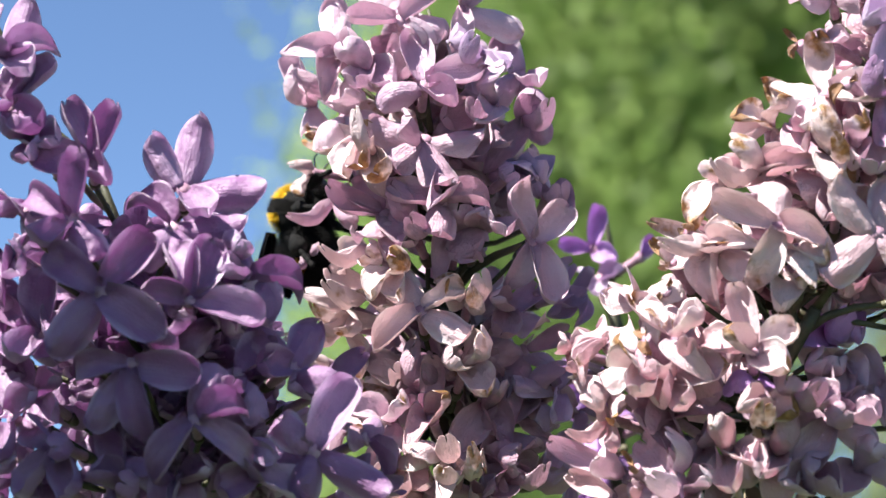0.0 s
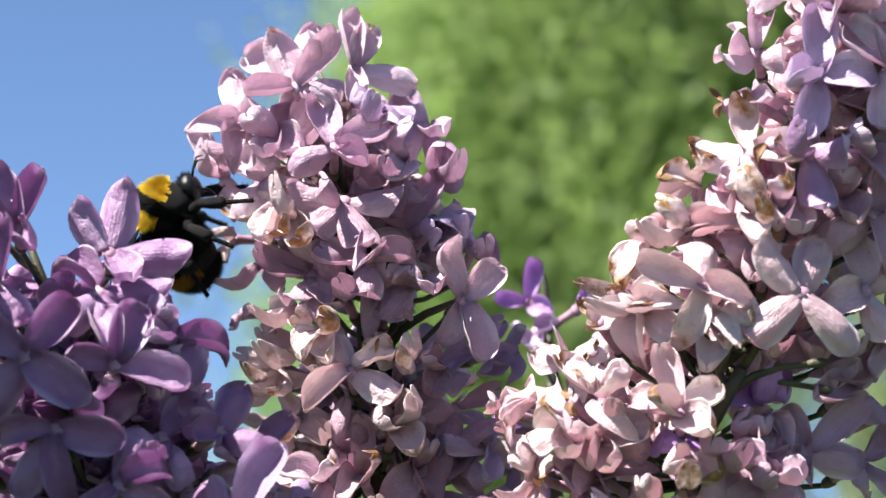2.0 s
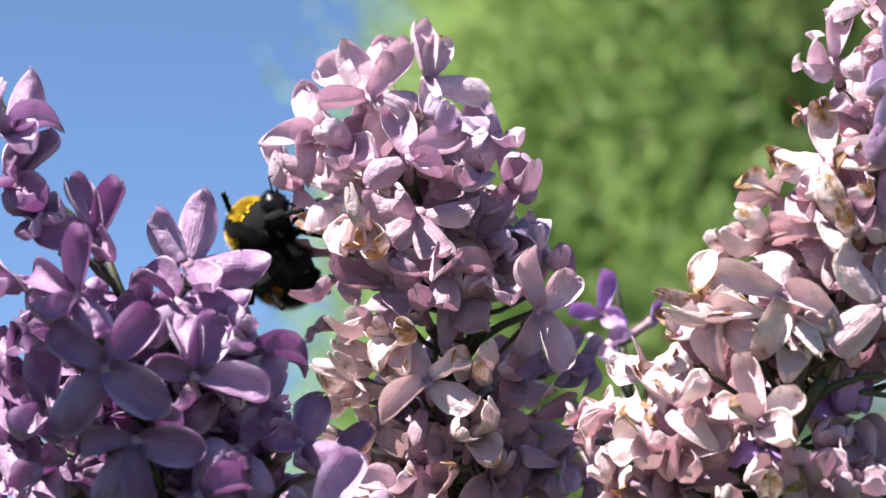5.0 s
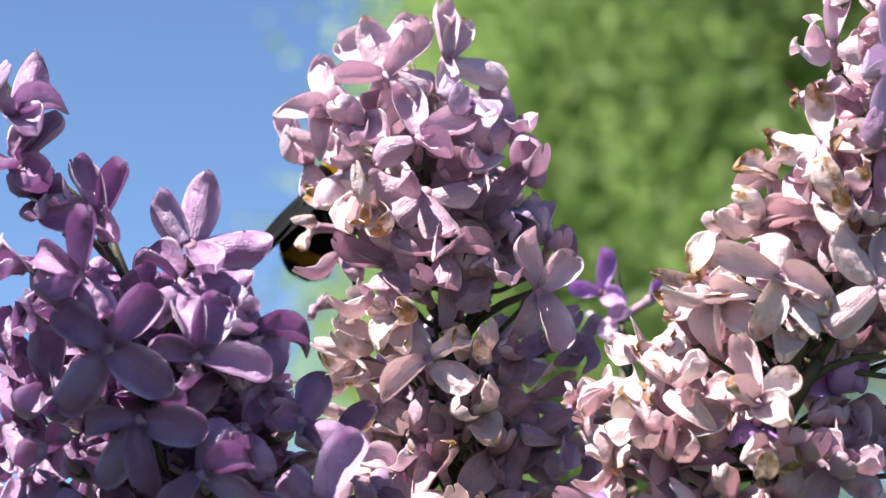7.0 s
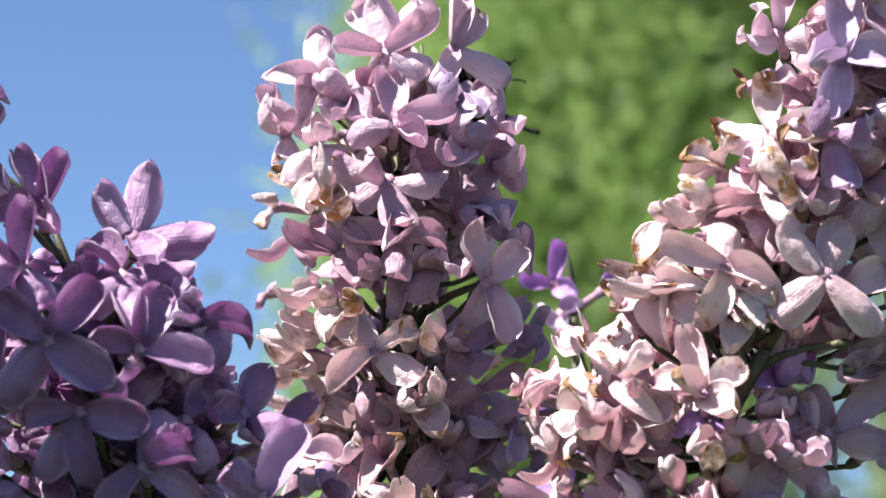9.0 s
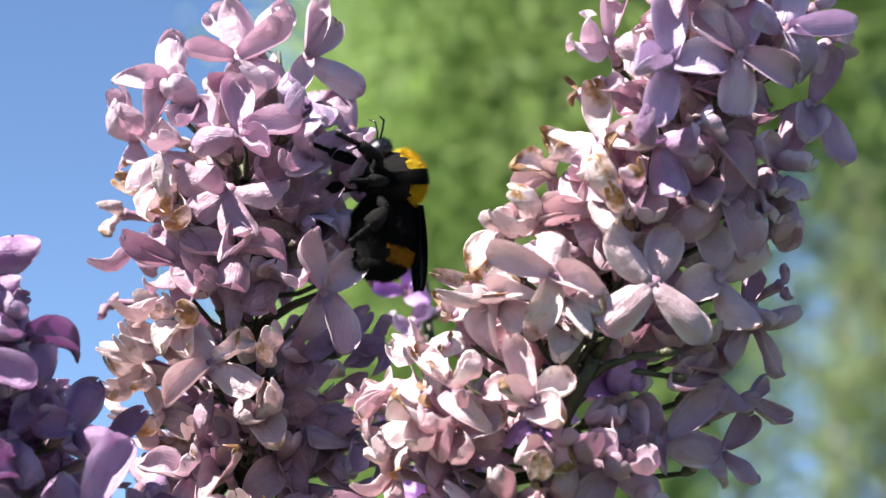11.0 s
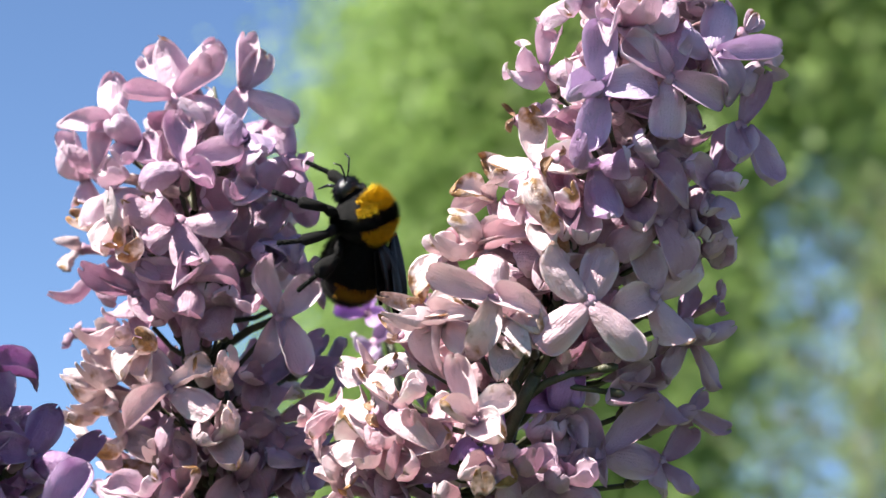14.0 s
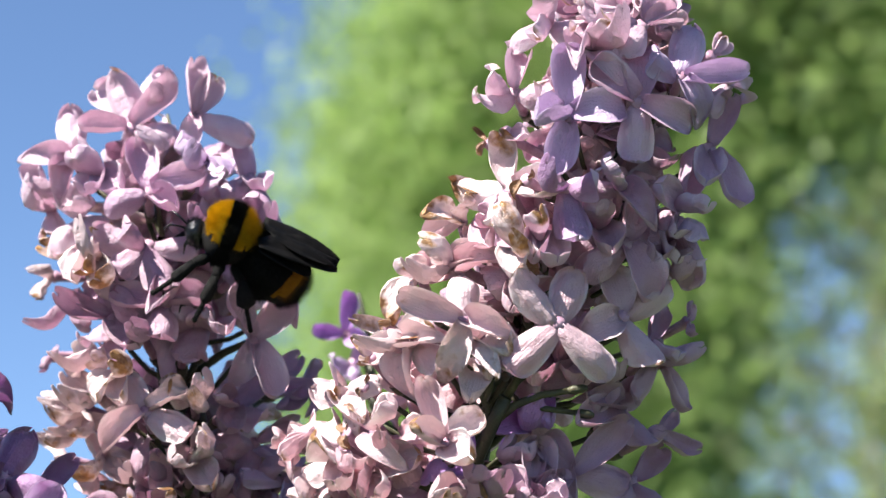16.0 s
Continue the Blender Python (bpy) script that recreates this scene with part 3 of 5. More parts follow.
bloom(CENTRE, -6.8, 511.3, 1567.1, -38, 57, -163, 10.4, 'blush', [(0, 72, 8.9), (54, 6, 8.9), (89, 0, 8.6)])
bloom(CENTRE, 16.7, 517.7, 1590.6, -75, -2, -131, 9.6, 'dusk', [(0, 5, 8.9), (205, 0, 10.2), (67, 8, 8.9)])
bloom(CENTRE, 11.5, 516.4, 1585.5, -70, 5, -148, 10.4, 'dusk', [(0, 32, 8.9), (86, 43, 8.9), (55, 6, 8.9)])
bloom(CENTRE, 17.4, 520.0, 1582.0, -61, 30, -119, 9.4, 'dusk', [(0, 0, 11.1), (47, 46, 8.9), (312, 46, 8.9)])
bloom(CENTRE, 13.2, 516.9, 1575.6, -70, 6, -143, 10.4, 'dusk', [(0, 23, 8.9), (95, 54, 8.9), (58, 3, 8.9)])
bloom(CENTRE, 24.8, 529.7, 1568.6, -80, -3, -121, 6.4, 'dusk', [(0, 0, 10.5), (202, 0, 12.5), (61, 10, 8.9)])
bloom(CENTRE, 17.5, 518.4, 1566.5, -70, -1, -125, 9.4, 'dusk', [(0, 4, 8.9), (71, 38, 8.9), (336, 36, 8.9)])
bloom(CENTRE, 10.2, 515.7, 1570.1, -65, 5, -153, 10.4, 'dusk', [(0, 33, 8.9), (98, 61, 8.9), (74, 9, 8.9)])
bloom(CENTRE, 26.9, 532.4, 1581.4, -80, -15, -118, 6.4, 'dusk', [(0, 0, 9.7), (194, 0, 10.2), (65, 2, 8.9)])
bloom(CENTRE, 7.6, 512.0, 1563.9, -69, 13, -155, 10.4, 'blush', [(0, 32, 8.9), (114, 66, 8.9), (60, 25, 8.9)])
bloom(CENTRE, -1.6, 511.9, 1563.7, -63, 41, -177, 10.4, 'snow', [(0, 61, 8.9), (113, 34, 8.9), (57, 18, 8.9)])
bloom(CENTRE, -17.0, 529.0, 1576.7, -79, -28, 120, 6.9, 'dusk', [(0, 0, 11.3), (200, 2, 8.9), (146, 14, 8.9)])
bloom(CENTRE, -10.1, 520.4, 1562.0, -74, -23, 129, 10.1, 'pale', [(0, 0, 10.3), (206, 17, 8.9), (227, 52, 8.9)])
bloom(CENTRE, -3.0, 514.4, 1582.2, -25, 51, -141, 10.4, 'dusk', [(0, 63, 8.9), (91, 31, 8.9), (33, 6, 8.9)])
bloom(CENTRE, -21.9, 536.5, 1590.9, -78, -34, 108, 6.4, 'old', [(0, 0, 11.4), (199, 0, 10.1)])
bloom(CENTRE, 31.2, 532.7, 1589.1, -80, -8, -116, 6.4, 'dusk', [(0, 0, 9.9), (187, 0, 10.2), (58, 2, 8.9)])
bloom(RIGHT, 66.7, 468.9, 1645.5, -75, 8, 167, 9.8, 'pale', [(0, 72, 8.9), (34, 39, 8.9), (149, 33, 8.9), (252, 0, 10.4)])
bloom(RIGHT, 73.2, 464.5, 1656.7, -65, 2, 146, 9.9, 'pale', [(0, 0, 10.7), (180, 50, 8.9), (109, 21, 8.9), (150, 5, 8.9)])
bloom(RIGHT, 75.6, 456.6, 1637.5, 2, -85, 78, 10.4, 'blue', [(0, 0, 13.7), (277, 0, 10.4), (169, 0, 11.2), (124, 46, 8.9)])
bloom(RIGHT, 88.1, 457.7, 1640.0, 39, -84, 56, 10.4, 'mauve', [(0, 0, 11.8), (58, 0, 11.3), (178, 0, 11.8), (252, 0, 12.6)])
bloom(RIGHT, 95.9, 460.5, 1645.1, -80, -18, -178, 10.4, 'blue', [(0, 53, 8.9), (272, 0, 12.4), (200, 0, 11.3), (138, 0, 9.0)])
bloom(RIGHT, 105.9, 474.5, 1647.7, 65, -0, 50, 7.1, 'pale', [(0, 0, 10.5), (220, 0, 11.8), (184, 43, 8.9)])
bloom(RIGHT, 89.6, 461.0, 1655.3, 59, -14, 18, 10.4, 'pale', [(0, 0, 8.6), (32, 0, 9.0), (143, 0, 11.1), (223, 16, 8.9)])
bloom(RIGHT, 80.7, 460.9, 1650.8, 42, 18, -44, 10.4, 'pale', [(0, 34, 8.9), (291, 44, 8.9), (333, 8, 8.9), (359, 0, 9.9)])
bloom(RIGHT, 86.3, 465.1, 1660.0, -35, 46, -134, 10.4, 'pale', [(0, 14, 8.9), (100, 52, 8.9), (312, 22, 8.9)])
bloom(RIGHT, 103.0, 472.5, 1652.5, 66, -34, 59, 5.1, 'pale_bud', [(0, 0, 5.9), (12, 0, 5.2)])
bloom(RIGHT, 101.5, 470.3, 1634.6, 70, -59, 37, 9.8, 'mauve', [(0, 0, 9.7), (227, 0, 12.5), (189, 19, 8.9)])
bloom(RIGHT, 95.3, 470.0, 1623.7, 75, -71, 60, 9.7, 'mauve', [(0, 0, 11.7), (92, 7, 8.9), (163, 66, 8.9)])
bloom(RIGHT, 84.7, 463.7, 1626.1, -65, -7, -178, 10.4, 'mauve', [(0, 0, 11.3), (25, 59, 8.9), (130, 18, 8.9)])
bloom(RIGHT, 74.9, 461.8, 1625.8, 38, 71, -60, 10.4, 'lilac', [(0, 0, 11.3), (298, 43, 8.9), (70, 37, 8.9)])
bloom(RIGHT, 65.1, 465.4, 1626.7, -14, -59, 81, 10.3, 'snow', [(0, 0, 9.3), (75, 0, 9.9), (253, 0, 11.7), (171, 25, 8.9)])
bloom(RIGHT, 67.9, 458.9, 1626.7, 80, -6, -34, 5.0, 'husk_bud', [(0, 0, 2.4), (215, 0, 3.7)])
bloom(RIGHT, 61.7, 472.5, 1637.4, -40, -32, 103, 3.4, 'husk_bud', [(0, 0, 3.6), (141, 0, 4.0)])
bloom(RIGHT, 65.7, 467.9, 1636.6, 70, 7, -63, 5.4, 'dusk_bud', [(0, 0, 5.9), (160, 0, 5.7)])
bloom(RIGHT, 56.6, 474.2, 1623.1, -59, 34, -172, 9.7, 'snow', [(0, 70, 8.9), (146, 72, 8.9), (15, 13, 8.9)])
bloom(RIGHT, 56.6, 469.8, 1613.0, -0, -80, 40, 10.0, 'blush', [(0, 0, 9.3), (73, 0, 10.5), (283, 12, 8.9)])
bloom(RIGHT, 54.8, 472.3, 1614.6, 70, -5, -58, 9.0, 'snow', [(0, 38, 8.9), (275, 27, 8.9), (9, 7, 8.9)])
bloom(RIGHT, 60.6, 470.8, 1623.4, 63, 24, -62, 9.3, 'rose', [(0, 4, 8.9), (5, 46, 8.9), (333, 0, 10.8)])
bloom(RIGHT, 56.7, 461.7, 1602.7, -79, -21, 176, 10.4, 'snow', [(0, 0, 12.4), (288, 0, 9.8), (175, 34, 8.9), (94, 0, 11.3)])
bloom(RIGHT, 49.2, 478.6, 1614.0, -3, 40, -125, 9.5, 'snow', [(0, 17, 8.9), (22, 33, 8.9), (348, 0, 11.0)])
bloom(RIGHT, 73.0, 459.2, 1601.2, 75, -71, 20, 10.4, 'blush', [(0, 0, 11.3), (59, 0, 11.3), (150, 0, 13.3), (246, 0, 13.5)])
bloom(RIGHT, 84.5, 466.7, 1603.6, -47, -75, 143, 10.4, 'blush', [(0, 0, 9.2), (300, 0, 13.3), (199, 0, 10.9), (110, 30, 8.9)])
bloom(RIGHT, 85.7, 465.9, 1616.6, 41, -70, 63, 10.4, 'rose', [(0, 0, 9.7), (299, 0, 9.4), (218, 0, 11.1), (132, 0, 10.1)])
bloom(RIGHT, 66.8, 465.4, 1615.9, 49, 28, -57, 10.4, 'old', [(0, 59, 8.9), (349, 7, 8.9), (328, 30, 8.9)])
bloom(RIGHT, 67.7, 462.1, 1616.0, -52, -56, 132, 5.0, 'husk', [(0, 0, 4.5), (166, 0, 4.7)])
bloom(RIGHT, 70.3, 465.5, 1617.9, 26, 50, -63, 10.4, 'pale', [(0, 54, 8.9), (0, 0, 9.6), (333, 9, 8.9)])
bloom(RIGHT, 95.9, 472.6, 1621.8, 41, 70, -22, 10.0, 'mauve', [(0, 0, 12.1), (305, 22, 8.9), (335, 72, 8.9)])
bloom(RIGHT, 95.0, 477.5, 1613.8, -50, 40, -96, 8.1, 'rose', [(0, 38, 8.9), (345, 0, 9.3), (315, 21, 8.9)])
bloom(RIGHT, 89.9, 478.0, 1600.5, 36, -45, 79, 8.4, 'mauve', [(0, 0, 9.3), (206, 24, 8.9)])
bloom(RIGHT, 97.7, 485.6, 1606.0, 59, -48, 84, 3.9, 'rose_bud', [(0, 0, 5.2), (166, 0, 7.4)])
bloom(RIGHT, 47.5, 470.7, 1600.2, -18, 69, -149, 10.4, 'snow', [(0, 0, 9.2), (287, 0, 9.5), (87, 44, 8.9), (66, 0, 9.8)])
bloom(RIGHT, 42.7, 476.6, 1604.7, -80, 10, 117, 3.7, 'husk_bud', [(0, 0, 3.2), (168, 0, 4.4)])
bloom(RIGHT, 39.9, 475.4, 1599.2, 12, 54, -116, 4.0, 'husk_bud', [(0, 0, 2.9), (217, 0, 5.1)])
bloom(RIGHT, 46.0, 473.6, 1602.8, -80, -15, 112, 9.3, 'old', [(0, 0, 10.8), (194, 9, 8.9), (143, 27, 8.9)])
bloom(RIGHT, 52.9, 462.9, 1581.3, -47, -68, 135, 10.4, 'snow', [(0, 0, 11.2), (285, 0, 8.5), (68, 45, 8.9), (206, 40, 8.9)])
bloom(RIGHT, 35.4, 471.4, 1581.0, -58, 19, 171, 10.1, 'snow', [(0, 0, 8.7), (74, 0, 11.0), (37, 60, 8.9)])
bloom(RIGHT, 39.6, 471.8, 1578.6, 75, -7, -33, 10.4, 'blush', [(0, 0, 10.4), (275, 23, 8.9), (307, 0, 10.2), (252, 72, 8.9)])
bloom(RIGHT, 29.4, 482.1, 1586.1, -1, 50, -136, 7.4, 'blush', [(0, 25, 8.9), (5, 7, 8.9), (229, 0, 10.9)])
bloom(RIGHT, 34.6, 475.9, 1583.2, -74, -50, 128, 9.1, 'snow', [(0, 0, 11.2), (28, 0, 9.4), (283, 36, 8.9)])
bloom(RIGHT, 34.2, 476.9, 1592.2, -64, -17, 122, 8.5, 'snow', [(0, 0, 11.4), (333, 0, 9.2), (209, 15, 8.9), (162, 6, 8.9)])
bloom(RIGHT, 38.6, 471.4, 1593.2, 71, -36, -24, 4.5, 'husk_bud', [(0, 0, 1.8), (205, 0, 2.0)])
bloom(RIGHT, 40.3, 469.9, 1585.1, -60, -32, 128, 10.4, 'snow', [(0, 0, 11.3), (225, 26, 8.9), (162, 20, 8.9)])
bloom(RIGHT, 35.3, 472.3, 1584.8, -47, -43, 98, 4.4, 'husk_bud', [(0, 0, 4.5), (180, 0, 4.3)])
bloom(RIGHT, 41.1, 468.7, 1582.7, -11, -44, 81, 5.0, 'husk_bud', [(0, 0, 4.1), (164, 0, 2.2)])
bloom(RIGHT, 91.5, 480.2, 1597.6, -76, 43, -121, 7.5, 'dusk', [(0, 0, 12.4), (67, 0, 10.8), (353, 68, 8.9), (311, 25, 8.9)])
bloom(RIGHT, 84.1, 475.4, 1589.0, -65, -0, -145, 9.2, 'dusk', [(0, 23, 8.9), (116, 0, 9.0), (21, 0, 11.4), (220, 0, 9.2)])
bloom(RIGHT, 74.6, 470.6, 1576.4, -72, -56, -180, 10.4, 'dusk', [(0, 0, 8.8), (231, 0, 11.7), (90, 0, 9.0), (278, 0, 13.4)])
bloom(RIGHT, 68.3, 468.3, 1571.8, 21, -79, 89, 10.4, 'dusk', [(0, 0, 11.8), (224, 67, 8.9), (122, 29, 8.9)])
bloom(RIGHT, 59.8, 467.4, 1575.4, -58, 17, -165, 10.4, 'dusk', [(0, 8, 8.9), (33, 49, 8.9), (123, 24, 8.9), (78, 14, 8.9)])
bloom(RIGHT, 90.9, 485.4, 1585.5, 69, 18, 53, 7.1, 'dusk', [(0, 0, 9.7), (52, 0, 9.3), (212, 0, 9.7)])
bloom(RIGHT, 54.0, 476.2, 1580.2, 15, 48, -105, 10.4, 'violet', [(0, 48, 8.9), (57, 10, 8.9), (20, 5, 8.9)])
bloom(RIGHT, 67.2, 476.5, 1587.0, -67, 27, -154, 10.4, 'violet', [(0, 45, 8.9), (86, 52, 8.9), (43, 39, 8.9)])
bloom(RIGHT, 60.4, 466.3, 1600.0, 22, 52, -88, 10.4, 'old', [(0, 55, 8.9), (25, 13, 8.9), (35, 38, 8.9)])
bloom(RIGHT, 59.4, 468.3, 1596.4, -20, 69, -116, 10.4, 'old', [(0, 38, 8.9), (33, 47, 8.9)])
bloom(RIGHT, 79.5, 474.5, 1596.1, -79, 24, -156, 10.4, 'dusk', [(0, 0, 12.2), (80, 41, 8.9), (62, 16, 8.9)])
bloom(RIGHT, 86.3, 482.3, 1576.8, 65, -36, 55, 8.2, 'dusk', [(0, 0, 11.4), (242, 40, 8.9), (203, 14, 8.9)])
bloom(RIGHT, 81.0, 468.9, 1620.4, -53, 45, -147, 10.4, 'dusk', [(0, 6, 8.9), (47, 25, 8.9), (6, 69, 8.9)])
bloom(RIGHT, 44.1, 474.2, 1583.7, 70, 6, -22, 10.4, 'blush', [(0, 40, 8.9), (277, 25, 8.9), (299, 9, 8.9)])
bloom(RIGHT, 29.7, 482.4, 1577.1, -69, -17, 113, 8.0, 'snow', [(0, 0, 10.5), (159, 0, 9.7), (154, 23, 8.9)])
bloom(RIGHT, 67.7, 470.8, 1608.9, -65, 5, 177, 10.4, 'rose', [(0, 72, 8.9), (133, 56, 8.9), (68, 39, 8.9)])
bloom(RIGHT, 91.4, 474.2, 1618.3, -24, 57, -77, 10.4, 'dusk', [(0, 30, 8.9), (336, 0, 9.9), (332, 61, 8.9)])
bloom(RIGHT, 73.4, 473.2, 1597.0, -43, 39, -131, 10.4, 'rose', [(0, 0, 10.1), (56, 8, 8.9), (359, 64, 8.9)])
bloom(RIGHT, 66.2, 469.1, 1571.1, -75, -11, -178, 10.4, 'dusk', [(0, 0, 10.0), (68, 0, 11.1), (267, 0, 9.8), (177, 0, 9.2)])
bloom(RIGHT, 54.8, 468.0, 1572.6, -64, 39, -173, 10.4, 'snow', [(0, 55, 8.9), (49, 23, 8.9), (105, 45, 8.9)])
bloom(RIGHT, 55.0, 466.2, 1568.6, 19, -53, 77, 5.0, 'husk_bud', [(0, 0, 3.5), (147, 0, 3.6)])
bloom(RIGHT, 57.5, 471.2, 1566.0, -11, 64, -97, 10.4, 'rose', [(0, 0, 9.4), (29, 64, 8.9), (335, 28, 8.9)])
bloom(RIGHT, 33.0, 478.6, 1562.2, -74, -22, 149, 8.4, 'pale', [(0, 0, 15.1), (4, 72, 8.9), (156, 14, 8.9)])
bloom(RIGHT, 40.1, 472.8, 1561.1, -55, -42, 115, 10.4, 'pale', [(0, 0, 10.7), (254, 18, 8.9), (176, 14, 8.9)])
bloom(RIGHT, 33.8, 474.4, 1563.1, -49, -41, 95, 4.2, 'husk_bud', [(0, 0, 2.9), (195, 0, 3.1)])
bloom(RIGHT, 29.9, 484.8, 1573.2, 58, 71, -91, 7.3, 'blush', [(0, 26, 8.9), (32, 0, 11.7), (83, 41, 8.9)])
bloom(RIGHT, 40.5, 477.7, 1572.4, 42, 63, -95, 10.4, 'dusk', [(0, 45, 8.9), (81, 18, 8.9), (15, 11, 8.9)])
bloom(RIGHT, 24.0, 497.0, 1587.1, 80, 8, -61, 6.4, 'blush', [(0, 43, 8.9), (13, 18, 8.9), (337, 0, 11.6), (326, 25, 8.9)])
bloom(RIGHT, 45.2, 476.6, 1567.5, -17, 69, -134, 10.4, 'dusk', [(0, 34, 8.9), (90, 40, 8.9), (42, 12, 8.9)])
bloom(RIGHT, 50.8, 474.9, 1560.7, -50, 58, -159, 10.4, 'dusk', [(0, 42, 8.9), (88, 44, 8.9), (145, 72, 8.9)])
bloom(RIGHT, 71.5, 473.5, 1563.8, -53, 34, -127, 10.4, 'dusk', [(0, 0, 9.4), (55, 32, 8.9), (353, 62, 8.9)])
bloom(RIGHT, 64.1, 474.5, 1578.2, -53, 46, -136, 10.4, 'dusk', [(0, 15, 8.9), (60, 72, 8.9), (327, 61, 8.9)])
bloom(RIGHT, 44.3, 476.9, 1582.0, -49, -28, 118, 10.4, 'dusk', [(0, 0, 9.3), (198, 8, 8.9), (153, 3, 8.9)])
bloom(RIGHT, 37.0, 481.9, 1577.8, -56, -26, 114, 9.5, 'dusk', [(0, 0, 10.8), (200, 0, 8.7), (149, 7, 8.9)])
bloom(RIGHT, 31.4, 483.8, 1559.4, -74, -20, 119, 7.8, 'blush', [(0, 0, 10.6), (197, 0, 10.4)])
bloom(RIGHT, 62.7, 471.4, 1560.5, -69, 18, -163, 10.4, 'dusk', [(0, 45, 8.9), (105, 48, 8.9), (303, 72, 8.9)])
bloom(RIGHT, 69.9, 474.9, 1577.4, -59, 13, -147, 10.4, 'dusk', [(0, 38, 8.9), (87, 50, 8.9), (56, 13, 8.9)])
bloom(RIGHT, 49.5, 472.1, 1566.0, -20, 52, -135, 10.4, 'blush', [(0, 68, 8.9), (72, 32, 8.9), (28, 3, 8.9)])
bloom(RIGHT, 43.1, 474.3, 1559.5, 40, 63, -86, 10.4, 'pale', [(0, 64, 8.9), (65, 24, 8.9), (16, 22, 8.9)])
bloom(LEFT, -57.7, 461.7, 1610.8, -71, -59, 168, 10.4, 'lilac', [(0, 0, 11.8), (308, 0, 9.9), (58, 0, 10.7), (179, 39, 8.9)])
bloom(LEFT, -42.5, 462.1, 1606.8, 43, -76, 51, 10.4, 'lilac', [(0, 0, 12.6), (44, 0, 10.0), (282, 0, 13.4), (221, 26, 8.9)])
bloom(LEFT, -43.5, 460.0, 1599.9, -54, -44, 169, 10.4, 'lilac', [(0, 0, 10.6), (237, 0, 11.3), (97, 4, 8.9), (155, 7, 8.9)])
bloom(LEFT, -59.8, 454.3, 1599.6, 22, -74, 67, 10.4, 'lilac', [(0, 0, 11.0), (66, 0, 12.7), (148, 0, 9.3), (223, 0, 8.8)])
bloom(LEFT, -54.2, 451.2, 1587.1, -84, -34, 172, 10.4, 'lilac', [(0, 0, 11.5), (267, 0, 13.5), (90, 0, 13.4), (180, 0, 13.0)])
bloom(LEFT, -73.6, 462.1, 1629.4, 31, -66, 47, 10.4, 'lilac', [(0, 0, 11.1), (305, 0, 9.3), (126, 62, 8.9), (238, 22, 8.9)])
bloom(LEFT, -72.6, 462.8, 1620.7, 55, -42, 10, 10.4, 'lilac', [(0, 0, 10.4), (23, 0, 9.2), (276, 0, 10.2), (193, 42, 8.9)])
bloom(LEFT, -40.3, 454.5, 1586.5, -56, -72, 153, 10.4, 'lilac', [(0, 0, 12.6), (327, 0, 11.3), (243, 0, 12.6), (74, 19, 8.9)])
bloom(LEFT, -31.7, 462.9, 1592.3, 55, 1, 15, 10.4, 'lilac', [(0, 0, 11.4), (101, 0, 8.8), (297, 4, 8.9), (220, 26, 8.9)])
bloom(LEFT, -23.4, 466.4, 1577.9, -64, -54, -167, 10.1, 'lilac', [(0, 0, 10.1), (293, 0, 11.8), (180, 67, 8.9), (65, 5, 8.9)])
bloom(LEFT, -48.9, 452.1, 1575.4, 85, 7, -6, 10.4, 'lilac', [(0, 0, 12.0), (192, 0, 12.2), (244, 0, 12.7), (287, 0, 13.8)])
bloom(LEFT, -38.2, 451.2, 1566.3, 50, -74, 39, 10.4, 'lilac', [(0, 0, 12.2), (155, 0, 12.2), (252, 0, 12.3), (308, 0, 9.4)])
bloom(LEFT, -19.4, 460.1, 1562.9, -84, -36, -179, 10.3, 'lilac', [(0, 34, 8.9), (280, 0, 13.9), (188, 0, 13.9), (112, 0, 8.9)])
bloom(LEFT, -29.0, 460.3, 1558.8, 63, 21, 10, 10.4, 'lilac', [(0, 0, 9.6), (232, 4, 8.9), (176, 62, 8.9)])
bloom(LEFT, -61.3, 460.0, 1562.9, -78, 66, 161, 10.4, 'lilac', [(0, 0, 9.4), (63, 0, 12.5), (260, 0, 8.9), (105, 25, 8.9)])
bloom(LEFT, -70.0, 466.9, 1568.4, -75, -49, 123, 8.9, 'lilac', [(0, 0, 11.7), (251, 15, 8.9), (161, 0, 10.0)])
bloom(LEFT, -64.9, 462.2, 1581.8, -37, -77, 102, 10.4, 'lilac', [(0, 0, 11.4), (47, 0, 11.1), (212, 10, 8.9), (153, 37, 8.9)])
bloom(LEFT, -11.2, 477.3, 1567.8, 61, 44, 39, 7.3, 'lilac', [(0, 0, 8.9), (73, 0, 11.5), (232, 3, 8.9)])
bloom(LEFT, -50.3, 458.5, 1556.5, -67, 28, 176, 10.4, 'lilac', [(0, 66, 8.9), (119, 29, 8.9), (251, 0, 8.7), (67, 40, 8.9)])
bloom(LEFT, -32.4, 461.8, 1575.9, 56, -41, 49, 10.4, 'lilac', [(0, 0, 9.0), (240, 23, 8.9), (193, 0, 8.5)])
bloom(LEFT, -71.2, 465.7, 1595.9, 42, 70, -86, 10.1, 'lilac', [(0, 30, 8.9), (71, 25, 8.9), (35, 11, 8.9)])
bloom(LEFT, -69.8, 466.2, 1603.8, 11, 54, -107, 10.4, 'lilac', [(0, 62, 8.9), (339, 32, 8.9), (42, 5, 8.9)])
bloom(LEFT, -68.4, 465.5, 1615.4, 21, 52, -99, 10.4, 'lilac', [(0, 55, 8.9), (53, 12, 8.9), (18, 7, 8.9)])
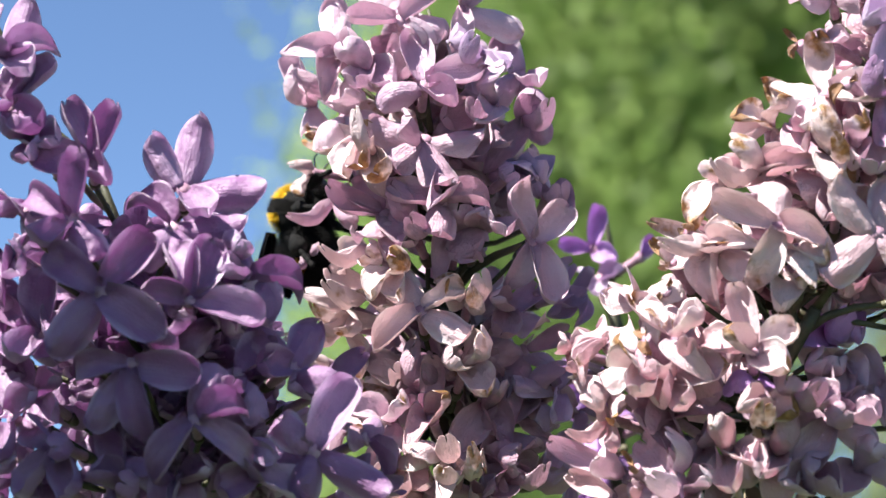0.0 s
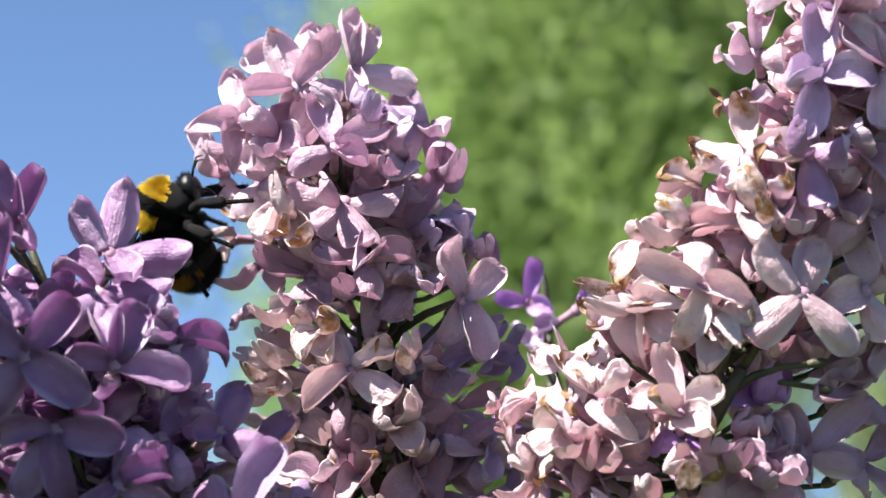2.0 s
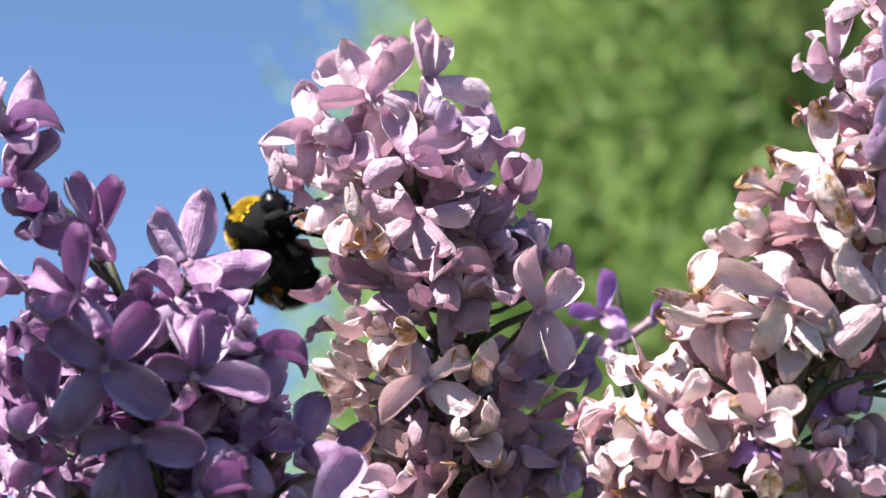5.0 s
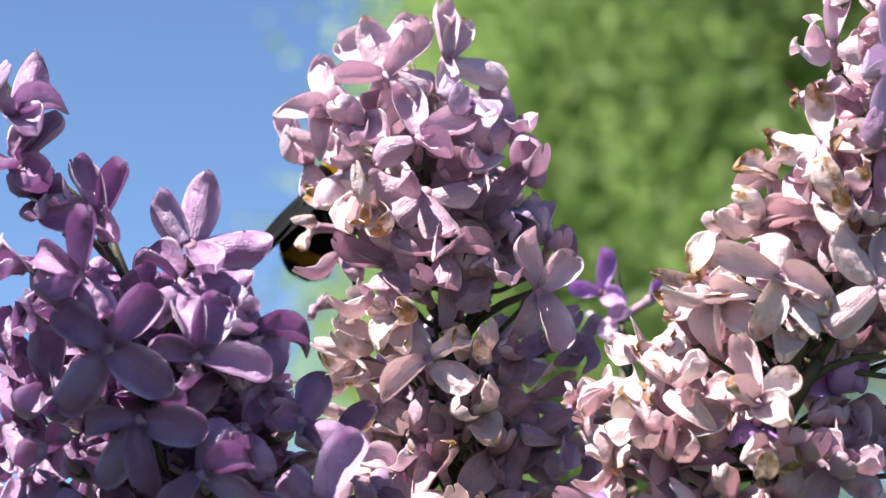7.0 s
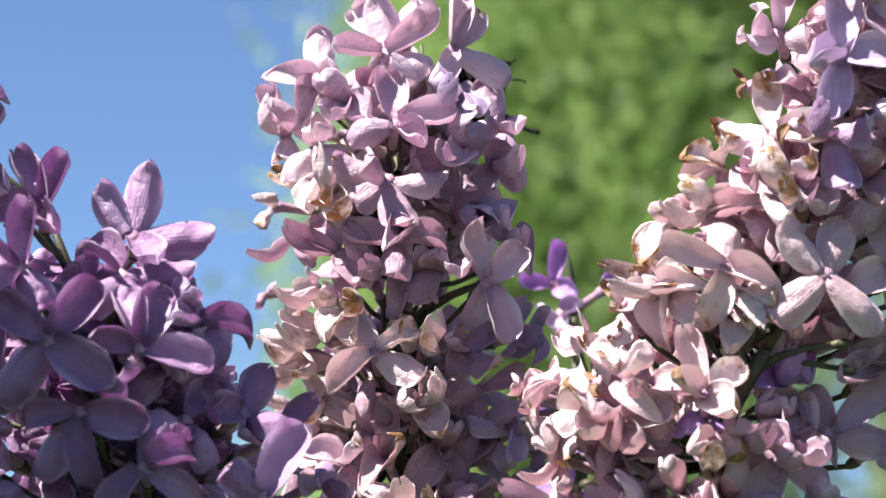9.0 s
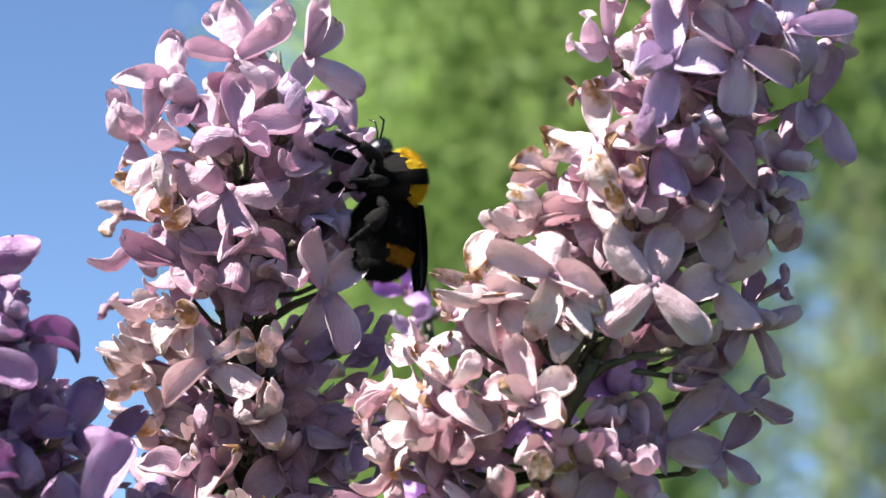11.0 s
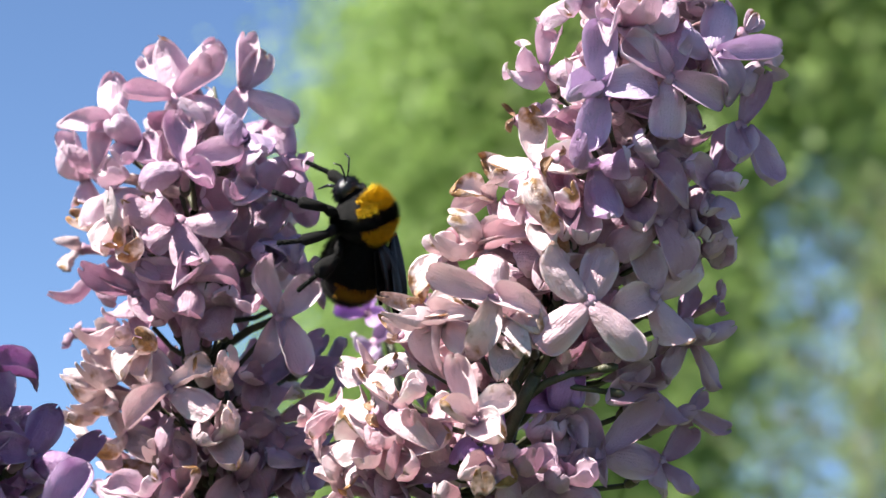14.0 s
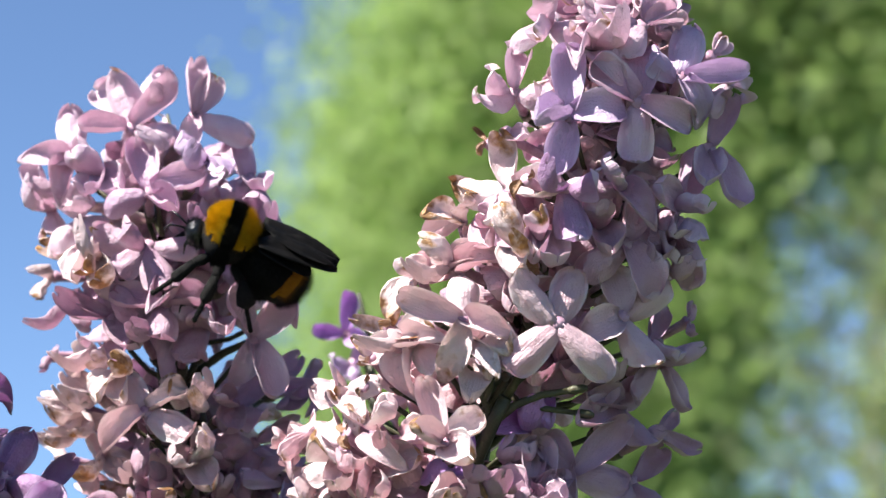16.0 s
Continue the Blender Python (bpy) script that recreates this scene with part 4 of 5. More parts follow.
bloom(LEFT, -35.3, 466.0, 1595.8, -59, 35, -111, 10.4, 'lilac', [(0, 0, 9.4), (348, 46, 8.9), (44, 17, 8.9)])
bloom(LEFT, -70.0, 470.9, 1558.6, 51, 57, -94, 8.8, 'lilac', [(0, 36, 8.9), (46, 0, 9.7), (75, 29, 8.9)])
bloom(LEFT, -11.8, 473.8, 1559.2, 70, 0, 60, 8.0, 'lilac', [(0, 0, 9.5), (211, 0, 9.8), (42, 0, 10.3)])
bloom(LEFT, -75.6, 476.8, 1583.4, -66, -34, 126, 8.3, 'lilac', [(0, 0, 9.3), (221, 17, 8.9), (169, 0, 10.3)])
bloom(LEFT, -74.8, 478.1, 1574.9, 75, 49, -57, 8.1, 'lilac', [(0, 71, 8.9), (60, 7, 8.9), (347, 5, 8.9), (20, 0, 10.8)])
bloom(LEFT, -67.6, 472.2, 1562.6, -72, -31, 126, 9.7, 'lilac', [(0, 0, 9.9), (214, 7, 8.9), (142, 10, 8.9), (180, 0, 9.9)])
bloom(LEFT, -65.9, 469.9, 1572.8, -65, -37, 129, 10.4, 'lilac', [(0, 0, 9.9), (224, 18, 8.9), (176, 0, 8.9), (136, 19, 8.9)])
bloom(LEFT, -75.6, 480.6, 1564.5, -74, -20, 119, 7.7, 'lilac', [(0, 0, 10.7), (203, 0, 9.7), (144, 0, 9.8)])
bloom(LEFT, -61.3, 469.0, 1557.6, -62, -26, 122, 10.4, 'lilac', [(0, 0, 10.1), (209, 8, 8.9), (164, 6, 8.9)])
bloom(LEFT, -72.7, 477.3, 1554.6, -74, -20, 119, 8.1, 'lilac', [(0, 0, 10.6), (203, 0, 9.6), (224, 40, 8.9)])
bloom(LEFT, -70.6, 471.3, 1586.4, 44, 61, -97, 9.9, 'lilac', [(0, 38, 8.9), (89, 35, 8.9), (59, 0, 9.3)])
bloom(LEFT, -60.3, 465.8, 1583.7, 17, 58, -100, 10.4, 'lilac', [(0, 72, 8.9), (49, 9, 8.9), (4, 7, 8.9)])
bloom(LEFT, -40.9, 460.4, 1557.8, -65, 2, -179, 10.4, 'lilac', [(0, 58, 8.9), (160, 42, 8.9), (102, 15, 8.9), (64, 18, 8.9)])
bloom(LEFT, -32.1, 462.5, 1564.8, -60, 3, -153, 10.4, 'lilac', [(0, 34, 8.9), (113, 60, 8.9), (61, 0, 8.5)])
bloom(LEFT, -19.7, 470.9, 1573.9, -75, 2, -134, 9.5, 'lilac', [(0, 12, 8.9), (221, 0, 9.3), (74, 39, 8.9)])
bloom(LEFT, -36.8, 465.5, 1586.0, -53, 34, -127, 10.4, 'lilac', [(0, 0, 9.2), (51, 25, 8.9), (0, 66, 8.9)])
bloom(LEFT, -44.0, 463.9, 1581.7, -58, 21, -172, 10.4, 'lilac', [(0, 59, 8.9), (140, 53, 8.9), (77, 16, 8.9)])
bloom(REAR, 32.4, 578.1, 1622.8, 54, -73, 15, 7.5, 'violet', [(0, 0, 8.8), (99, 0, 6.3), (256, 20, 6.4)])
bloom(REAR, 33.8, 577.3, 1616.6, 70, -4, -8, 7.5, 'blue', [(0, 34, 6.4), (202, 48, 6.4), (271, 21, 6.4)])
bloom(REAR, 42.8, 583.6, 1622.6, 52, -65, 70, 4.5, 'violet_bud', [(0, 0, 4.0), (327, 0, 4.2)])
bloom(REAR, 64.0, 598.0, 1602.0, -75, -11, -128, 4.6, 'violet', [(0, 3, 6.4), (162, 0, 8.0), (219, 0, 8.9)])
branch(RIGHT, [(56.1, 474.3, 1574.3), (58.8, 471.9, 1580.8), (61.4, 468.7, 1585.7), (63.6, 466.8, 1589.7)], 1.37, 1.20)
branch(RIGHT, [(63.6, 468.4, 1589.8), (65.6, 466.7, 1592.6), (66.6, 464.9, 1596.2)], 0.94, 0.56)
branch(RIGHT, [(61.7, 469.2, 1586.0), (65.5, 467.6, 1588.6), (69.9, 466.2, 1589.9), (74.7, 466.1, 1590.5)], 0.86, 0.56)
branch(RIGHT, [(65.5, 468.6, 1588.8), (70.3, 467.7, 1587.7), (75.9, 468.9, 1587.0)], 0.65, 0.48)
branch(RIGHT, [(61.3, 469.2, 1585.8), (59.8, 468.4, 1589.6), (58.3, 466.8, 1592.6)], 0.72, 0.48)
branch(RIGHT, [(59.8, 468.5, 1589.3), (61.0, 466.9, 1591.7), (61.5, 467.3, 1594.8)], 0.65, 0.48)
branch(CENTRE, [(8.9, 531.6, 1575.9), (7.1, 529.2, 1586.2), (5.2, 526.8, 1596.6), (3.7, 523.2, 1603.7)], 1.58, 1.28)
branch(CENTRE, [(3.7, 521.3, 1602.9), (6.6, 519.6, 1606.0), (10.8, 518.0, 1608.4), (16.0, 517.6, 1610.5)], 1.08, 0.64)
branch(CENTRE, [(3.5, 521.2, 1603.3), (1.3, 519.1, 1608.0), (-0.3, 516.9, 1612.9)], 1.08, 0.64)
branch(CENTRE, [(3.9, 521.0, 1603.9), (5.3, 518.1, 1607.9), (6.1, 517.1, 1612.5)], 0.94, 0.56)
branch(CENTRE, [(-8.0, 515.1, 1634.1), (-5.8, 513.8, 1630.5), (-7.4, 510.5, 1636.2)], 0.72, 0.56)
CENTRE.fill(130, ["dusk", "mauve", "pale", "old"], [(1.601, 1.614)], 0.5, 1.645, windows=[(0.004, 1.604, 0.016)])
RIGHT.fill(190, ["rose", "dusk", "blush"], [], 0.5, windows=[(0.062, 1.592, 0.013), (0.060, 1.580, 0.009)])
LEFT.fill(230, ["lilac"], [], 0.5, 1.600)
REAR.fill(9, ["violet"], [], 0.3, 1.600)
for spike, thick in ((CENTRE, 0.0013), (RIGHT, 0.0013), (LEFT, 0.0014), (REAR, 0.002)):
    spike.stems(thick)


def lilac_shoot(spike, knee, foot):
    """The woody shoot that carries a spike up from the ground."""
    top = spike.base
    ob = thing("lilac_shoot", (foot[0], foot[1], 0.0), "grey-brown woody lilac shoot carrying a flower spike", "branch", "lilac shoots")
    here = Vector((foot[0], foot[1], 0.0))
    pts = [Vector((foot[0], foot[1], -0.15)), Vector((foot[0], foot[1], 0.4)), Vector(knee), top.lerp(Vector(knee), 0.15), top + Vector((0, 0, 0.004))]
    part("bark", mesh_of("bark", *tube_rings([p - here for p in pts], [0.010, 0.008, 0.0055, 0.0035, 0.0026], 10), TWIG), ob)


lilac_shoot(CENTRE, (0.03, 0.58, 1.1), (0.05, 0.75))
lilac_shoot(RIGHT, (0.06, 0.54, 1.1), (0.12, 0.72))
lilac_shoot(LEFT, (-0.05, 0.54, 1.1), (-0.03, 0.74))
lilac_shoot(REAR, (0.07, 0.64, 1.1), (0.09, 0.80))


def heart_leaf(length, seed):
    """A lilac leaf along x with a folded midrib and a drawn-out tip."""
    rows, cols, verts, faces = 14, 8, [], []
    for side in (0, 1):
        for i in range(rows + 1):
            u = i / rows
            half = length * 0.40 * (math.sin(math.pi * u ** 0.62) ** 0.8) * (1 - 0.25 * u) + 0.0006
            for j in range(cols + 1):
                v = j / cols * 2 - 1
                z = 0.22 * abs(v) * half - 0.12 * length * u * u + 0.01 * length * math.sin(9 * u + seed) * v
                verts.append(Vector((length * (u - 0.5), half * v, z - side * 0.0005)))
    w, n = cols + 1, (rows + 1) * (cols + 1)
    for i in range(rows):
        for j in range(cols):
            a = i * w + j
            faces.append((a, a + w, a + w + 1, a + 1))
            faces.append((n + a, n + a + 1, n + a + w + 1, n + a + w))
    return mesh_of("leaf", verts, faces, LILAC_LEAF)


def unseen_shoot():
    """An unseen arching shoot, added on the sunny side so its leaves shade the left spike."""
    here = Vector((-0.17, 0.40, 0.0))
    ob = thing("unseen_shoot", here, "unseen arching shoot with heart-shaped leaves, added to shade the left flowers", "branch")
    line = [(-0.02, 0.14, -0.15), (-0.02, 0.08, 0.9), (0.0, 0.0, 1.55), (0.01, -0.01, 1.66), (0.03, 0.0, 1.72)]
    part("bark", mesh_of("bark", *tube_rings(line, [0.009, 0.007, 0.004, 0.003, 0.0018], 10), TWIG), ob)
    rng = random.Random(31)
    turn = SUN.to_track_quat("Z", "Y").to_matrix().to_4x4()
    # each leaf lies up-sun of the place that it shades: the low part of the flowers
    shaded = [((-0.104 + 0.0165 * k, 0.455, z), 0.135 + 0.010 * k + 0.01 * (row % 2), 0.034) for row, (z, count) in enumerate(((1.526, 6), (1.541, 5), (1.556, 3))) for k in range(count)]
    leaves = [(Vector(place) + SUN * far, length) for place, far, length in shaded]
    for n, (place, length) in enumerate(leaves):
        tilt = pose(0, 0, 0, rng.uniform(-22, 22), rng.uniform(-22, 22), rng.uniform(0, 360))
        m = Matrix.Translation(Vector(place) - here) @ turn @ tilt
        part("leaf", heart_leaf(length, n), ob, m)
        root = m @ Vector((-0.5 * length, 0, 0))
        spine = min((Vector(line[k]).lerp(Vector(line[k + 1]), f / 6) for k in range(2, 4) for f in range(7)), key=lambda p: (p - root).length)
        part("leaf_stalk", mesh_of("leaf_stalk", *tube_rings([spine, spine.lerp(root, 0.5) + Vector((0, 0, 0.004)), root], [0.0006, 0.0005, 0.0004], 6), STEM), ob)


def low_unseen_shoot(here, line, box, count, seed):
    """An unseen shoot, added to keep skylight off the low flowers, with leaves along it inside a box."""
    ob = thing("unseen_shoot", here, "unseen low shoot with green heart-shaped leaves, added to block skylight", "branch", "leafy shoots")
    part("bark", mesh_of("bark", *tube_rings(line, [0.009, 0.007, 0.0045, 0.003, 0.0015], 10), TWIG), ob)
    rng = random.Random(seed)
    for n in range(count):
        place = Vector([rng.uniform(*side) for side in box]) - Vector(here)
        length = rng.uniform(0.036, 0.052)
        m = Matrix.Translation(place) @ pose(0, 0, 0, rng.uniform(-50, 50), rng.uniform(-50, 50), rng.uniform(0, 360))
        part("leaf", heart_leaf(length, n), ob, m)
        root = m @ Vector((-0.5 * length, 0, 0))
        spine = min((Vector(line[k]).lerp(Vector(line[k + 1]), f / 6) for k in range(1, 4) for f in range(7)), key=lambda p: (p - root).length)
        part("leaf_stalk", mesh_of("leaf_stalk", *tube_rings([spine, spine.lerp(root, 0.5) + Vector((0, 0, -0.003)), root], [0.0006, 0.0005, 0.0004], 6), STEM), ob)


unseen_shoot()
# both stand out of view, one to the left and one below
low_unseen_shoot((-0.20, 0.42, 0.0), [(0, 0.1, -0.15), (0, 0.03, 1.2), (0.01, -0.01, 1.5), (0.01, -0.02, 1.55), (0.02, -0.03, 1.6)],
          [(-0.22, -0.13), (0.26, 0.40), (1.47, 1.635)], 150, 41)
low_unseen_shoot((0.02, 0.62, 0.0), [(0, 0.1, -0.15), (0, 0.03, 1.2), (-0.01, -0.12, 1.46), (-0.02, -0.18, 1.475), (-0.06, -0.22, 1.48)],
          [(-0.13, 0.12), (0.30, 0.48), (1.44, 1.508)], 80, 42)


# ---------------------------------------------------------------- bumblebee
def ball(centre, radii, rings=14, sides=20):
    verts, faces = [], []
    for i in range(rings + 1):
        a = math.pi * i / rings
        for s in range(sides):
            b = math.tau * s / sides
            verts.append(Vector((centre[0] + radii[0] * math.cos(a), centre[1] + radii[1] * math.sin(a) * math.cos(b), centre[2] + radii[2] * math.sin(a) * math.sin(b))))
    for i in range(rings):
        for s in range(sides):
            t = (s + 1) % sides
            faces.append((i * sides + s, i * sides + t, (i + 1) * sides + t, (i + 1) * sides + s))
    return verts, faces


def fur_data(centre, radii, lo, hi, count, length, material, seed):
    """Fine hairs on a ball between two places along its length; each a thin blade."""
    rng = random.Random(seed)
    verts, faces = [], []
    for _ in range(count):
        x = rng.uniform(lo, hi)
        c = (x - centre[0]) / radii[0]
        if abs(c) > 0.98:
            continue
        b, ring = rng.uniform(0, math.tau), math.sqrt(1 - c * c)
        p = Vector((x, centre[1] + radii[1] * ring * math.cos(b), centre[2] + radii[2] * ring * math.sin(b)))
        n = Vector((c / radii[0], ring * math.cos(b) / radii[1], ring * math.sin(b) / radii[2])).normalized()
        if p.z < (-0.0012 if material is FUR_OCHRE else 0.0020) + 0.0012 * noise.noise(p * 900) and material is not FUR_BLACK:
            continue
        n = (n + Vector((-0.45, rng.uniform(-0.3, 0.3), rng.uniform(-0.3, 0.3)))).normalized()
        side = n.orthogonal().normalized() * 0.00006
        tip = p + n * length * rng.uniform(0.5, 1.2)
        k = len(verts)
        verts += [p - side, p + side, tip]
        faces.append((k, k + 1, k + 2))
    return mesh_of("fur", verts, faces, material, False)


def banded(shape, name, bands, materials, floor):
    """A ball whose rings take the coat of the band in which they lie."""
    data = mesh_of(name, *shape, materials[0])
    data.materials.append(materials[1])
    for poly in data.polygons:
        for lo, hi, slot, _ in bands:
            if lo <= poly.center.x < hi and poly.center.z > floor + 0.0012 * noise.noise(poly.center * 900):
                poly.material_index = slot
    return data


def wing_data(name, length, width, seed):
    """A folded wing blade with a stiff front edge, slight pleats and a rounded tip."""
    verts, faces, rows, cols, thick = [], [], 14, 8, 0.00008
    for side in (0, 1):
        for i in range(rows + 1):
            u = i / rows
            chord = width * (0.18 + 0.95 * math.sin(math.pi * (0.06 + 0.80 * u)) ** 0.9) * (1 - 0.55 * max(0, (u - 0.86) / 0.14) ** 2)
            for j in range(cols + 1):
                v = j / cols
                z = 0.00025 * math.sin(11 * v + 3 * u) * (0.3 + u) - 0.0012 * u * u - 0.0006 * v
                verts.append(Vector((-length * u, -chord * (v - 0.25), z - side * thick * (2.2 - 1.6 * v))))
    w, n = cols + 1, (rows + 1) * (cols + 1)
    for i in range(rows):
        for j in range(cols):
            a = i * w + j
            faces.append((a, a + 1, a + w + 1, a + w))
            faces.append((n + a, n + a + w, n + a + w + 1, n + a + 1))
    loop = list(range(cols)) + [i * w + cols for i in range(rows)] + [rows * w + cols - j for j in range(cols)] + [(rows - i) * w for i in range(rows)]
    for k, a in enumerate(loop):
        b = loop[(k + 1) % len(loop)]
        faces.append((a, n + a, n + b, b))
    return mesh_of(name, verts, faces, WING)


def leg_data(points, hind):
    """Femur, flattened tibia and thin jointed foot."""
    a, b, c, d = [Vector(p) for p in points]
    fat = 1.5 if hind else 1.0
    pieces = [tube_rings([a, a.lerp(b, 0.5), b], [0.0007, 0.0011, 0.0008], 8),
              tube_rings([b, b.lerp(c, 0.45), b.lerp(c, 0.85), c], [0.0008, 0.0011 * fat, 0.0012 * fat, 0.0006], 8)]
    for k in range(4):
        p, q = c.lerp(d, k / 4), c.lerp(d, (k + 1) / 4)
        pieces.append(tube_rings([p, p.lerp(q, 0.8), q], [0.00044, 0.00050, 0.00040], 6))
    rng = random.Random(7)
    hairs = [], []
    for p, q, thick in ((a, b, 0.0010), (b, c, 0.0011 * fat), (c, d, 0.0004)):
        for _ in range(90):
            out = Vector([rng.gauss(0, 1) for _ in range(3)]).normalized()
            root = p.lerp(q, rng.random()) + out * thick * 0.7
            tip = root + (out + (q - p).normalized() * 0.8) * rng.uniform(0.0005, 0.0011)
            side = out.orthogonal() * 0.00005
            k = len(hairs[0])
            hairs[0].extend([root - side, root + side, tip])
            hairs[1].append((k, k + 1, k + 2))
    return mesh_of("leg", *joined(pieces + [hairs]), FUR_BLACK)


def bumblebee():
    """Head to x, back to z; the origin at the waist."""
    root = thing("bumblebee", (0, 0, 0), "large black bumblebee with yellow bands and smoky dark wings", "bee")
    head = part("head", mesh_of("head", *ball((0, 0, 0), (0.0022, 0.0028, 0.0027)), SHELL), root, pose(0.0106, 0, -0.0016, 0, 35, 0))
    for s in (-1, 1):
        part("eye", mesh_of("eye", *ball((0, 0, 0), (0.0007, 0.0006, 0.0014), 8, 12), SHELL), head, pose(0.0004, s * 0.0019, 0.0002), "glossy black eye")
        bend = [(0, 0, 0), (0.0012, s * 0.0006, 0.0016), (0.0026, s * 0.0016, 0.0028), (0.0038, s * 0.0022, 0.0024)]
        part("antenna", mesh_of("antenna", *tube_rings(bend, [0.00020, 0.00018, 0.00019, 0.00014], 6), SHELL), head, pose(0.0012, s * 0.0006, 0.0012))
    part("fur", fur_data((0, 0, 0), (0.0022, 0.0028, 0.0027), -0.0018, 0.0016, 500, 0.0009, FUR_BLACK, 5), head)
    part("tongue", mesh_of("tongue", *tube_rings([(0.0015, 0, -0.0008), (0.003, 0, -0.0022), (0.0038, 0, -0.0042)], [0.0004, 0.0003, 0.00012], 6), SHELL), head)
    middle, size = (0.0050, 0, 0.0006), (0.0052, 0.0058, 0.0055)
    coats = [(0.0066, 0.0098, 1, FUR_YELLOW), (0.0040, 0.0066, 0, FUR_BLACK), (0.0002, 0.0040, 1, FUR_YELLOW)]
    thorax = part("thorax", banded(ball(middle, size, 26, 28), "thorax", coats, (FUR_BLACK, FUR_YELLOW), 0.0020), root, None, "furry black thorax with two yellow bands")
    for n, (lo, hi, _, material) in enumerate(coats):
        part("fur", fur_data(middle, size, lo, hi, int(2200000 * (hi - lo)), 0.0015, material, 1 + n), thorax)
    centre, big = (-0.0054, 0, -0.0008), (0.0078, 0.0064, 0.0060)
    bands = [(-0.0074, 0.0024, 0, FUR_BLACK), (-0.0102, -0.0074, 1, FUR_OCHRE), (-0.0133, -0.0102, 0, FUR_BLACK)]
    abdomen = part("abdomen", banded(ball(centre, big, 26, 28), "abdomen", bands, (FUR_BLACK, FUR_OCHRE), -0.0012), root, pose(0, 0, 0, 0, -30, 0), "furry black abdomen with an ochre band")
    for n, (lo, hi, _, material) in enumerate(bands):
        part("fur", fur_data(centre, big, lo, hi, int(1100000 * (hi - lo)), 0.0013, material, 10 + n), abdomen)
    fore, hind = wing_data("forewing", 0.0158, 0.0068, 1), wing_data("hindwing", 0.0110, 0.0052, 2)
    for s in (-1, 1):
        flip = Matrix.Diagonal((1, s, 1, 1))
        part("forewing", fore, root, pose(-0.0002, s * 0.0042, 0.0042, s * -10, 1, s * 9) @ flip)
        part("hindwing", hind, root, pose(-0.0006, s * 0.0046, 0.0034, s * -16, -4, s * 3) @ flip)
    legs = {}
    for key, x, way, hind_leg in (("front", 0.0068, 0.9, False), ("mid", 0.0046, 0.1, False), ("rear", 0.0022, -0.9, True)):
        for s in (-1, 1):
            wide = 1.0 if key == "mid" else 0.62
            pts = [(0, 0, 0), (way * 0.0028, s * 0.0046 * wide, -0.0004), (way * 0.0056, s * 0.0078 * wide, -0.0046), (way * 0.0084, s * 0.0084 * wide, -0.0090)]
            legs[key, s] = part("leg", leg_data(pts, hind_leg), root, pose(x, s * 0.0030, -0.0034))
    return root, legs, abdomen


BEE, LEGS, ABDOMEN = bumblebee()


# ---------------------------------------------------------------- movement
# the spike's tip, pushed sideways by the bee's weight: seconds and millimetres
SWAY = [(0.0, 8.9), (0.5, 8.6), (1.0, 7.5), (1.5, 2.2), (2.0, 2.4), (2.5, 0.6), (3.0, 0.9), (3.5, 0.0), (4.0, -0.3), (4.5, 0.0), (5.0, 2.0),
        (6.3, 4.5), (7.5, 6.9), (8.0, 10.4), (9.3, 16.0), (10.5, 17.4), (11.0, 18.0), (11.5, 16.8), (12.0, 16.6), (12.5, 17.1), (13.0, 14.7), (13.5, 13.9),
        (14.0, 14.7), (14.5, 14.0), (15.0, 13.8), (15.5, 11.7), (16.0, 10.8)]
BEND_FOOT, BEND_REACH = 1.605, 0.050


def bent(m, height, shift):
    """A pose inside the middle spike, carried along as its axis bends sideways."""
    k = min(1.04, max(0.0, height - BEND_FOOT) / BEND_REACH)
    if k == 0:
        return m
    move, lean = 1.2 * shift * k ** 1.6, 22.0 * shift * k
    turn = Matrix.Rotation(lean, 4, "Y")
    core = CENTRE.at(height)[0] - CENTRE.base
    out = turn @ m
    out.translation = core + Vector((move, 0, 0.15 * move)) + turn @ (m.translation - core)
    return out


